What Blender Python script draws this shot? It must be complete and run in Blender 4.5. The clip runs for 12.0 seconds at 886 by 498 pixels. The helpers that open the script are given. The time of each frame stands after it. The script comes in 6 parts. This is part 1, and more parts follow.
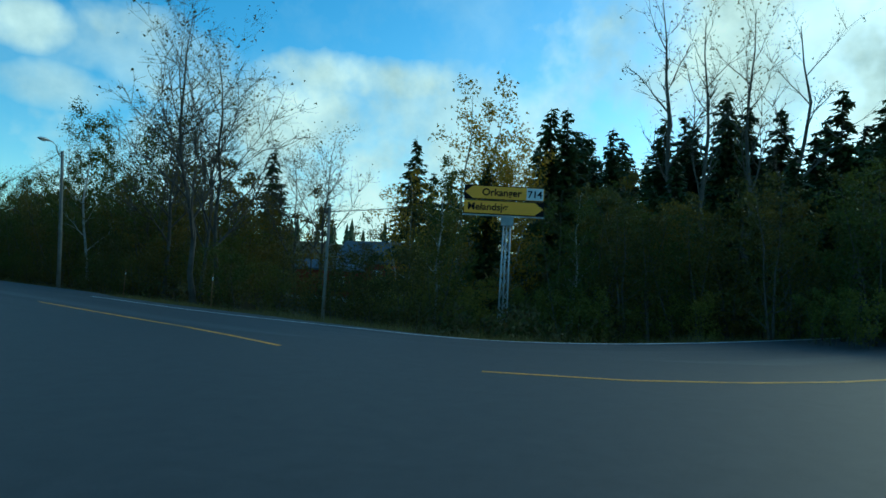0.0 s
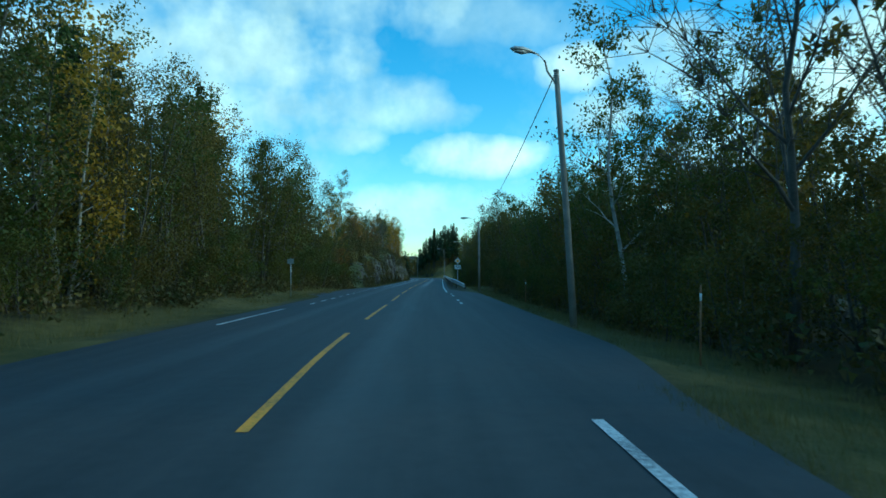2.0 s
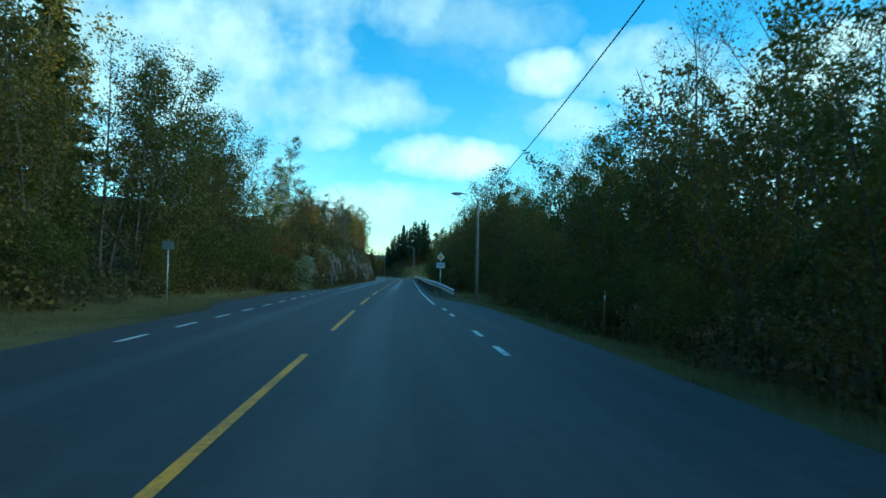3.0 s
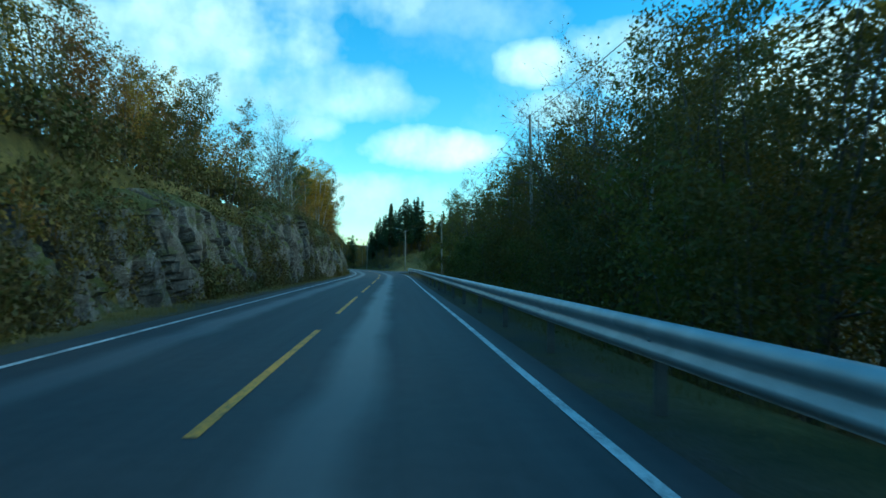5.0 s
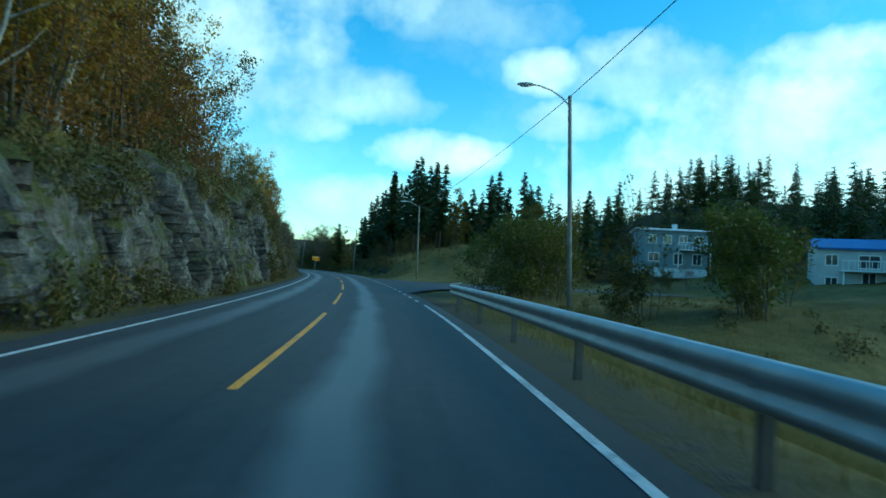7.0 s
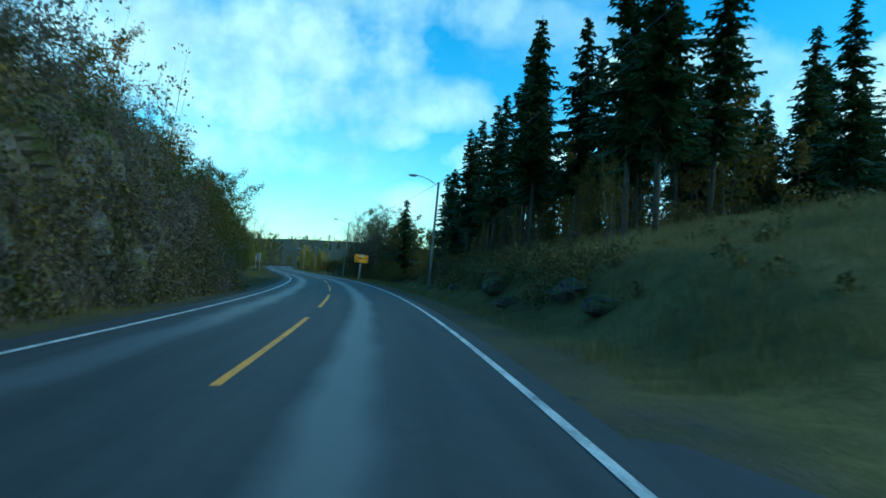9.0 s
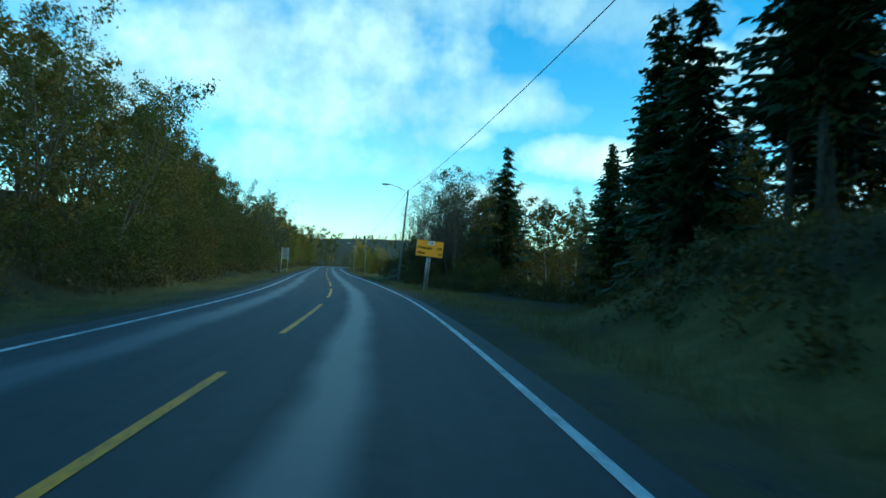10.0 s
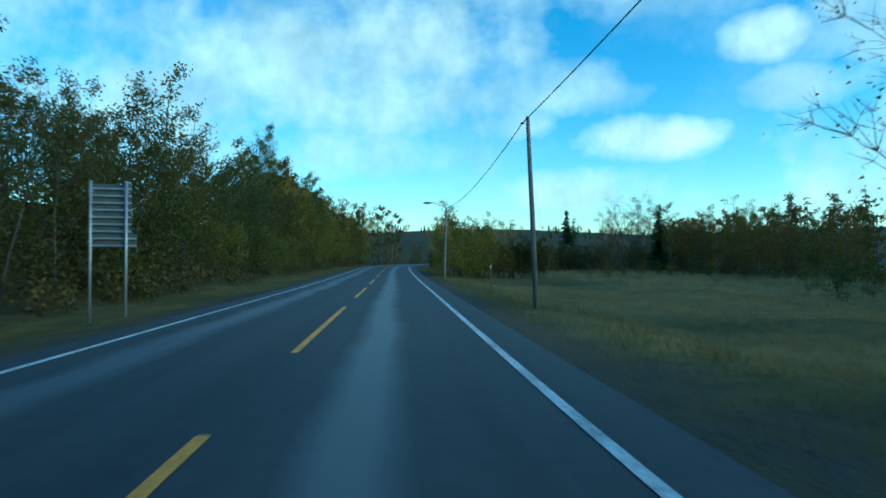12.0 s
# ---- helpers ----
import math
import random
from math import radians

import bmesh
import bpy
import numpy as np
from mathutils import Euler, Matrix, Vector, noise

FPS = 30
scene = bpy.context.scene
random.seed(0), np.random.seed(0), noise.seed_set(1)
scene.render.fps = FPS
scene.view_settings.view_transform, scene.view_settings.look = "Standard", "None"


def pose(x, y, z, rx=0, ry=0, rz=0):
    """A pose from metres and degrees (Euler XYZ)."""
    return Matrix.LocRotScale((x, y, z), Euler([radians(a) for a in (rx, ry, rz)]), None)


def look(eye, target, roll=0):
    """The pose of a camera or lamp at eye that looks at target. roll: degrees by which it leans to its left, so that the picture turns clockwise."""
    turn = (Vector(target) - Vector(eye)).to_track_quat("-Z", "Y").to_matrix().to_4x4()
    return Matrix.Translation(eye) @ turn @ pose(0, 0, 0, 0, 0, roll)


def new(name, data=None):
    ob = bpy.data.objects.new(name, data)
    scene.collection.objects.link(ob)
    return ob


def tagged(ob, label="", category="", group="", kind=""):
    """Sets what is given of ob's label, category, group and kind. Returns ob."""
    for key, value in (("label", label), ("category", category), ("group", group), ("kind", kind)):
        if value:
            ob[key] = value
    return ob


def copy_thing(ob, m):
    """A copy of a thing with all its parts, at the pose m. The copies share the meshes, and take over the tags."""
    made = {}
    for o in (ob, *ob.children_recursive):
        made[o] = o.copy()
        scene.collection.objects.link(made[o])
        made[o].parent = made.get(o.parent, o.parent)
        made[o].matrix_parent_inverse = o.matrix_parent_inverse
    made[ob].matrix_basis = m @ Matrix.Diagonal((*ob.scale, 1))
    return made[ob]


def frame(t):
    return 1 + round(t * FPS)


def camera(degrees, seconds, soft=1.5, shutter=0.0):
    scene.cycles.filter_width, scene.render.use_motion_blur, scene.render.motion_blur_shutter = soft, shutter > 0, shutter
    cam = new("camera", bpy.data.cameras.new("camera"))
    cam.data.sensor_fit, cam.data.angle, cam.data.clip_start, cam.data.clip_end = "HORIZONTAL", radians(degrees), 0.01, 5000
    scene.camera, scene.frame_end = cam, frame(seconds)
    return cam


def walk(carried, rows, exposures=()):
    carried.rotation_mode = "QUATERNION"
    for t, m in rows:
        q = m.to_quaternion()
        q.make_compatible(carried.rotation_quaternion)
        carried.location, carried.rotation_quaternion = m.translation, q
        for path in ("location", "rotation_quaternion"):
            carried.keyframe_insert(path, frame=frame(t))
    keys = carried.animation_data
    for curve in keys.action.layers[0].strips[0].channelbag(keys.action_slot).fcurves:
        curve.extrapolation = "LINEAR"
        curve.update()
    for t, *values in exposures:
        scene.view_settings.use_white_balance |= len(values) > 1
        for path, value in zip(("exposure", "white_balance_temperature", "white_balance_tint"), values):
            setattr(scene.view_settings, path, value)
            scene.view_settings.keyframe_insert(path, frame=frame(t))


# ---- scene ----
cam = camera(69.0, 12.0, soft=1.6, shutter=0.09)

# ---- the drive: seconds, x, y, z, pitch, roll, yaw ----
PATH = [
    (0, 0.00, 0.00, 0.97, 3.38, 3.20, -43.31),
    (0.25, 1.02, 1.31, 1.10, 3.08, 3.04, -41.28),
    (0.5, 2.22, 3.00, 1.23, 2.72, 2.67, -37.88),
    (0.75, 3.47, 5.10, 1.31, 2.29, 1.98, -32.60),
    (1, 4.57, 7.56, 1.39, 1.92, 1.27, -25.09),
    (1.25, 5.33, 10.22, 1.27, 1.77, 0.84, -16.05),
    (1.5, 5.68, 12.90, 1.15, 1.82, 0.40, -7.79),
    (1.75, 5.69, 15.60, 1.18, 2.01, -0.28, -0.92),
    (2, 5.43, 18.49, 1.22, 2.20, -0.71, 2.80),
    (2.5, 4.60, 25.71, 1.22, 2.29, 0.18, 1.52),
    (3, 3.87, 34.60, 1.22, 2.25, 0.95, -0.11),
    (3.5, 3.22, 44.06, 1.22, 2.02, 1.28, -0.40),
    (4, 2.52, 54.15, 1.22, 2.35, 0.86, -0.33),
    (4.5, 1.76, 65.23, 1.22, 2.51, 0.49, -0.52),
    (5, 1.03, 77.70, 1.22, 1.48, 0.79, -1.33),
    (5.5, 0.27, 91.87, 1.22, 1.45, 1.96, -1.15),
    (6, -0.56, 107.38, 1.22, 1.74, 2.68, -1.37),
    (6.5, -1.37, 123.39, 1.22, 1.83, 2.92, -1.46),
    (7, -2.19, 139.20, 1.22, 1.91, 2.92, -1.08),
    (7.5, -3.25, 154.62, 1.22, 1.96, 2.71, 0.52),
    (8, -4.88, 170.23, 1.22, 1.94, 3.08, 2.71),
    (8.5, -7.10, 186.74, 1.22, 1.93, 3.55, 3.84),
    (9, -9.89, 204.38, 1.22, 2.20, 3.50, 5.73),
    (9.5, -13.64, 222.93, 1.22, 2.05, 3.73, 8.51),
    (10, -18.43, 241.60, 1.22, 1.86, 3.12, 11.67),
    (10.5, -24.16, 259.72, 1.22, 1.82, 2.34, 14.84),
    (11, -30.74, 277.17, 1.22, 1.78, 2.84, 17.62),
    (11.5, -37.63, 293.76, 1.22, 1.92, 2.18, 18.52),
    (12, -44.09, 309.39, 1.22, 1.02, 0.12, 17.52),
]
walk(cam, [(t, pose(x, y, z, 0, 0, yaw) @ pose(0, 0, 0, 90 + pitch, 0, 0) @ pose(0, 0, 0, 0, 0, roll)) for t, x, y, z, pitch, roll, yaw in PATH],
     exposures=[(0.0, -0.28, 5480, -28), (0.8, -0.08, 5300, -30), (1.8, 0.12, 5200, -32), (4.0, 0.35, 5300, -33), (7.0, 0.3, 5300, -33), (9.0, 0.22, 4950, -33), (9.5, 0.27, 5350, -31), (10.0, 0.27, 5350, -31), (10.6, 0.17, 5300, -31), (12.0, 0.02, 4850, -29)])

# ---- world: sky with broken cloud, one soft sun behind thin cloud ----
SUN_AZ, SUN_EL = 92.0, 26.0      # degrees clockwise from +y, and above the horizon
world = bpy.data.worlds.new("sky")
scene.world = world
world.use_nodes = True


class Nodes:
    """Short hand for building node trees."""

    def __init__(self, tree):
        self.tree = tree
        tree.nodes.clear()

    def add(self, kind, inputs=None, **props):
        n = self.tree.nodes.new(kind)
        for k, v in props.items():
            setattr(n, k, v)
        for k, v in (inputs or {}).items():
            if isinstance(v, bpy.types.NodeSocket):
                self.tree.links.new(v, n.inputs[k])
            else:
                n.inputs[k].default_value = v
        return n

    def math(self, op, a, b=0.0, c=0.0, clamp=False):
        return self.add("ShaderNodeMath", {0: a, 1: b, 2: c}, operation=op, use_clamp=clamp).outputs[0]

    def mix(self, fac, a, b, blend="MIX"):
        n = self.add("ShaderNodeMix", data_type="RGBA", blend_type=blend)
        for i, v in ((0, fac), (6, a), (7, b)):
            if isinstance(v, bpy.types.NodeSocket):
                self.tree.links.new(v, n.inputs[i])
            else:
                n.inputs[i].default_value = v if i == 0 else (*v, 1.0)
        return n.outputs[2]

    def noise(self, vec, scale, detail=4.0, rough=0.55):
        n = self.add("ShaderNodeTexNoise", {"Scale": scale, "Detail": detail, "Roughness": rough})
        if vec is not None:
            self.tree.links.new(vec, n.inputs["Vector"])
        return n.outputs["Fac"]

    def ramp(self, fac, stops):
        n = self.add("ShaderNodeValToRGB", {0: fac})
        e = n.color_ramp.elements
        while len(e) < len(stops):
            e.new(0.5)
        for el, (p, col) in zip(e, stops):
            el.position, el.color = p, (*col, 1.0)
        return n.outputs[0]


# azimuth, elevation, half width, half height (degrees), density
CLOUDS = [
    (-19, 18.8, 13, 5.5, 0.8), (-12, 11.9, 5, 1.6, 0.6), (0, 10.3, 8, 2.1, 0.95), (-5, 6.2, 7, 2.3, 0.7),
    (9, 17.6, 4, 2.1, 0.85), (17, 19.2, 5, 2.5, 0.75), (12, 13.4, 5, 1.9, 0.6), (3, 21.3, 9, 2.8, 0.35),
    (30, 13.4, 12, 5.3, 0.95), (-32, 17.5, 16, 6.0, 0.75), (-25, 9.5, 12, 3.0, 0.6), (18, 17.4, 8, 3.5, 0.5),
    (35, 17.6, 10, 2.2, 0.95), (45, 13.5, 20, 5.5, 0.75), (70, 20.0, 19, 9.5, 1.0), (-60, 20, 24, 7, 0.7),
    (42, 8.5, 34, 7.5, 0.95), (-22, 14, 16, 4.5, 0.75), (-42, 12, 14, 5.5, 0.75), (-8, 15, 9, 3, 0.6), (-14, 23, 14, 4, 0.6), (110, 25, 30, 9, 0.9), (180, 22, 40, 8, 0.7), (-110, 25, 30, 8, 0.7),
]


def build_sky():
    w = Nodes(world.node_tree)
    geo = w.add("ShaderNodeTexCoord").outputs["Generated"]
    sky = w.add("ShaderNodeTexSky", sky_type="NISHITA", sun_disc=False, sun_elevation=radians(SUN_EL),
                sun_rotation=radians(SUN_AZ), air_density=1.0, dust_density=0.6, ozone_density=2.0)
    blue = w.add("ShaderNodeHueSaturation", {"Saturation": 1.36, "Value": 0.21, "Color": sky.outputs[0]}).outputs[0]
    coarse = w.noise(geo, 7.0, 4.0, 0.56)
    fine = w.noise(geo, 30.0, 3.0, 0.55)
    rag = w.math("ADD", w.math("MULTIPLY", w.math("SUBTRACT", coarse, 0.5), 3.3), w.math("MULTIPLY", w.math("SUBTRACT", fine, 0.5), 0.85))
    total = None
    for az, el, rx, ry, dens in CLOUDS:
        a, e = radians(az), radians(el)
        right = (math.cos(a) / radians(rx), -math.sin(a) / radians(rx), 0.0)
        up = tuple(v / radians(ry) for v in (-math.sin(a) * math.sin(e), -math.cos(a) * math.sin(e), math.cos(e)))
        ahead = (math.sin(a) * math.cos(e), math.cos(a) * math.cos(e), math.sin(e))
        dots = [w.add("ShaderNodeVectorMath", {0: geo, 1: v}, operation="DOT_PRODUCT").outputs["Value"] for v in (right, up, ahead)]
        r2 = w.math("ADD", w.math("MULTIPLY", dots[0], dots[0]), w.math("MULTIPLY", dots[1], dots[1]))
        body = w.math("SUBTRACT", 1.0, r2)
        body = w.math("MULTIPLY", w.math("ADD", body, rag), 0.9)
        soft = w.math("MULTIPLY", w.math("SMOOTH_MIN", w.math("MAXIMUM", body, 0.0), 1.0, 0.4), dens, clamp=True)
        front = w.math("GREATER_THAN", dots[2], 0.0)
        soft = w.math("MULTIPLY", soft, front)
        total = soft if total is None else w.math("MAXIMUM", total, soft)
    veil = w.math("MULTIPLY", w.math("SUBTRACT", w.noise(geo, 3.2, 6.0, 0.62), 0.47), 1.6, clamp=True)
    total = w.math("MAXIMUM", total, w.math("MULTIPLY", veil, 0.6))
    shade = w.noise(geo, 9.0, 5.0, 0.6)
    white = w.mix(w.math("MULTIPLY_ADD", shade, 2.2, -0.55, clamp=True), (0.50, 0.58, 0.63), (1.15, 1.18, 1.20))
    colour = w.mix(total, blue, white)
    bg = w.add("ShaderNodeBackground", {"Color": colour, "Strength": 1.0})
    w.add("ShaderNodeOutputWorld", {"Surface": bg.outputs[0]})


build_sky()
sun = new("sun", bpy.data.lights.new("sun", "SUN"))
sun.data.energy, sun.data.angle, sun.data.color = 1.0, radians(14), (1.0, 0.93, 0.82)
sun_from = Vector((math.sin(radians(SUN_AZ)) * math.cos(radians(SUN_EL)), math.cos(radians(SUN_AZ)) * math.cos(radians(SUN_EL)), math.sin(radians(SUN_EL))))
sun.matrix_world = look(sun_from * 100, (0, 0, 0))

# ---- materials ----


def material(name):
    m = bpy.data.materials.new(name)
    m.use_nodes = True
    return m, Nodes(m.node_tree)


def finish(n, colour, rough=0.8, metal=0.0, bump=None, bump_strength=0.3, bump_distance=0.02, translucent=0.0, specular=0.5):
    b = n.add("ShaderNodeBsdfPrincipled", {"Roughness": rough, "Metallic": metal, "Specular IOR Level": specular})
    if isinstance(colour, bpy.types.NodeSocket):
        n.tree.links.new(colour, b.inputs["Base Color"])
    else:
        b.inputs["Base Color"].default_value = (*colour, 1)
    if bump is not None:
        bm_ = n.add("ShaderNodeBump", {"Height": bump, "Strength": bump_strength, "Distance": bump_distance})
        n.tree.links.new(bm_.outputs[0], b.inputs["Normal"])
    out = b.outputs[0]
    if translucent:
        t = n.add("ShaderNodeBsdfTranslucent")
        n.tree.links.new(colour, t.inputs["Color"]) if isinstance(colour, bpy.types.NodeSocket) else None
        out = n.add("ShaderNodeMixShader", {0: translucent, 1: out, 2: t.outputs[0]}).outputs[0]
    n.add("ShaderNodeOutputMaterial", {"Surface": out})


def worn(name, dark, light, scale, rough=0.8, metal=0.0, bump=0.3, fine=60.0, specular=0.5, distance=0.01):
    """A surface that varies at two scales between two colours."""
    m, n = material(name)
    pos = n.add("ShaderNodeTexCoord").outputs["Object"]
    big, small = n.noise(pos, scale, 4), n.noise(pos, fine, 3)
    f = n.math("ADD", n.math("MULTIPLY", big, 0.7), n.math("MULTIPLY", small, 0.3))
    f = n.math("MULTIPLY_ADD", f, 2.4, -0.7, clamp=True)
    finish(n, n.mix(f, dark, light), rough, metal, small, bump, distance, specular=specular)
    return m


def leaf_material(name, stops, translucent=0.45):
    """Leaves whose colour goes with the tree and with the single leaf."""
    m, n = material(name)
    per_tree = n.add("ShaderNodeObjectInfo").outputs["Random"]
    per_leaf = n.add("ShaderNodeNewGeometry").outputs["Random Per Island"]
    f = n.math("ADD", n.math("MULTIPLY", per_tree, 0.55), n.math("MULTIPLY", per_leaf, 0.45))
    finish(n, n.ramp(f, stops), 0.55, translucent=translucent, specular=0.3)
    return m


GREEN = leaf_material("leaf_green", [(0.0, (0.036, 0.056, 0.010)), (0.35, (0.075, 0.092, 0.014)), (0.7, (0.11, 0.11, 0.018)), (1.0, (0.18, 0.14, 0.02))])
# yellow-green leaves, their colour raised to stand in for light on the undergrowth
PALE_LIT = leaf_material("leaf_pale_green_lit", [(0.0, (0.10, 0.12, 0.022)), (0.5, (0.19, 0.18, 0.03)), (1.0, (0.32, 0.25, 0.04))])
OLIVE = leaf_material("leaf_olive", [(0.0, (0.048, 0.054, 0.012)), (0.5, (0.10, 0.09, 0.018)), (1.0, (0.18, 0.12, 0.02))])
OLIVE_WOOD = leaf_material("leaf_olive_deep", [(0.0, (0.04, 0.048, 0.012)), (0.5, (0.10, 0.09, 0.018)), (1.0, (0.20, 0.13, 0.02))])
GOLD = leaf_material("leaf_gold", [(0.0, (0.18, 0.13, 0.018)), (0.5, (0.38, 0.24, 0.025)), (1.0, (0.48, 0.25, 0.025))])
RUST = leaf_material("leaf_rust", [(0.0, (0.10, 0.06, 0.02)), (0.5, (0.22, 0.10, 0.02)), (1.0, (0.30, 0.17, 0.03))])
GREY_LEAF = leaf_material("leaf_grey_brown", [(0.0, (0.09, 0.08, 0.06)), (0.5, (0.18, 0.155, 0.12)), (1.0, (0.28, 0.22, 0.16))])
NEEDLE = leaf_material("needles", [(0.0, (0.024, 0.040, 0.016)), (0.6, (0.046, 0.066, 0.020)), (1.0, (0.085, 0.09, 0.025))], 0.2)
BLADE = leaf_material("grass_blades", [(0.0, (0.05, 0.07, 0.015)), (0.45, (0.13, 0.12, 0.035)), (1.0, (0.24, 0.19, 0.07))], 0.3)


def shrub_material():
    """Leaves and twigs of low growth, whose colour drifts from clump to clump."""
    m, n = material("shrub_leaves")
    pos = n.add("ShaderNodeTexCoord").outputs["Object"]
    per_leaf = n.add("ShaderNodeNewGeometry").outputs["Random Per Island"]
    f = n.math("ADD", n.math("MULTIPLY_ADD", n.noise(pos, 0.55, 3), 1.5, -0.45), n.math("MULTIPLY", per_leaf, 0.4), clamp=True)
    finish(n, n.ramp(f, [(0.0, (0.03, 0.04, 0.012)), (0.3, (0.07, 0.075, 0.016)), (0.55, (0.10, 0.075, 0.03)), (0.75, (0.16, 0.13, 0.025)), (1.0, (0.20, 0.10, 0.025))]), 0.6, translucent=0.25, specular=0.25)
    return m


SHRUB = shrub_material()
STRAW = leaf_material("straw_blades", [(0.0, (0.07, 0.075, 0.02)), (0.4, (0.17, 0.14, 0.05)), (1.0, (0.36, 0.28, 0.13))], 0.3)
BARK = worn("bark_grey", (0.035, 0.03, 0.024), (0.13, 0.115, 0.095), 3.0, 0.9, bump=0.6, fine=25)
BIRCH = worn("bark_birch", (0.10, 0.09, 0.075), (0.50, 0.47, 0.42), 4.0, 0.8, bump=0.4, fine=14)
POLE_WOOD = worn("weathered_pole_wood", (0.13, 0.115, 0.095), (0.30, 0.27, 0.23), 2.0, 0.85, bump=0.4, fine=40)
STEEL = worn("galvanised_steel", (0.33, 0.34, 0.34), (0.54, 0.55, 0.55), 3.0, 0.52, 0.6, 0.1, 60)
DULL_STEEL = worn("dull_grey_steel", (0.22, 0.23, 0.23), (0.40, 0.41, 0.41), 5.0, 0.55, 0.6, 0.1, 60)

# ---- the road's line: a smooth curve through a few points, with distances along it ----
AXIS = [(95, 14), (60, 5.5), (34, 2.9), (18, 2.6), (9.5, 3.6), (5.6, 6.6), (4.2, 12.5), (3.2, 24.7), (2.3, 36.4), (1.5, 47.9), (0.6, 60.5), (-0.4, 76.3),
        (-1.2, 91.8), (-2.1, 108.9), (-2.9, 124.9), (-3.7, 140.7), (-4.8, 156.0), (-6.5, 171.6), (-8.8, 188.2), (-11.3, 204.1),
        (-14.2, 218.9), (-17.8, 233.8), (-22.6, 250.3), (-27.4, 264.5), (-33.5, 280.0), (-39.6, 294.8), (-46.15, 311),
        (-54.1, 331), (-72.3, 377), (-78.4, 395), (-81.4, 410), (-81.2, 424), (-77.5, 439), (-67, 453), (-49, 463), (-22, 472), (10, 484), (45, 498)]


def smooth_curve(points, step=0.5):
    p = np.array(points, float)
    p = np.vstack([2 * p[0] - p[1], p, 2 * p[-1] - p[-2]])
    out = []
    for a, b, c, d in zip(p[:-3], p[1:-2], p[2:-1], p[3:]):
        n = max(2, int(np.linalg.norm(c - b) / step))
        u = (np.arange(n) / n)[:, None]
        out.append(0.5 * (2 * b + (c - a) * u + (2 * a - 5 * b + 4 * c - d) * u**2 + (3 * b - a - 3 * c + d) * u**3))
    return np.vstack([*out, p[-2]])


LINE = smooth_curve(AXIS)
for _ in range(6):
    LINE[1:-1] = 0.5 * LINE[1:-1] + 0.25 * (LINE[:-2] + LINE[2:])
RUN = np.r_[0, np.cumsum(np.hypot(*np.diff(LINE, axis=0).T))]
RUN += 14 - RUN[np.argmin(np.hypot(LINE[:, 0] - 4.2, LINE[:, 1] - 12.5))]      # 14 m at the start of the straight
TANGENT = np.gradient(LINE, axis=0)
TANGENT /= np.linalg.norm(TANGENT, axis=1)[:, None]


def spot(s, c):
    """The place s metres along the road and c metres to the right of its middle line."""
    x, y = np.interp(s, RUN, LINE[:, 0]), np.interp(s, RUN, LINE[:, 1])
    tx, ty = np.interp(s, RUN, TANGENT[:, 0]), np.interp(s, RUN, TANGENT[:, 1])
    return x + c * ty, y - c * tx


def heading(s):
    """The road's direction at s, in degrees to the left of +y."""
    return math.degrees(math.atan2(-np.interp(s, RUN, TANGENT[:, 0]), np.interp(s, RUN, TANGENT[:, 1])))


def along(x, y):
    """For arrays of places: the distance along the road and to its right."""
    x, y = np.ravel(x), np.ravel(y)
    s, c = np.empty(len(x)), np.empty(len(x))
    some = slice(None, None, 3)
    lx, ly, tr, tt = LINE[some, 0], LINE[some, 1], RUN[some], TANGENT[some]
    for a in range(0, len(x), 4000):
        dx, dy = x[a : a + 4000, None] - lx, y[a : a + 4000, None] - ly
        i = np.argmin(dx * dx + dy * dy, axis=1)
        r = np.arange(len(i))
        ex, ey = dx[r, i], dy[r, i]
        s[a : a + 4000] = tr[i] + ex * tt[i, 0] + ey * tt[i, 1]
        side = np.sign(ex * tt[i, 1] - ey * tt[i, 0])
        c[a : a + 4000] = side * np.hypot(ex, ey)
    return s, c


def ease(v, a, b):
    u = np.clip((v - a) / (b - a), 0, 1)
    return u * u * (3 - 2 * u)


def between(v, a, b, soft=6.0):
    return ease(v, a - soft, a + soft) * (1 - ease(v, b - soft, b + soft))


def wobble(x, y, size, seed):
    """Cheap smooth unevenness about 1 high, over that many metres."""
    g = np.random.RandomState(seed)
    out = 0
    for k in range(5):
        a, ph = g.uniform(0, 6.283), g.uniform(0, 6.283)
        fr = 6.283 / (size * g.uniform(0.6, 1.6))
        out = out + np.sin((x * math.cos(a) + y * math.sin(a)) * fr + ph)
    return out / 3.2


def rise(s):
    """The road climbs a little into the last bend."""
    return 0.6 * ease(s, 345, 445)


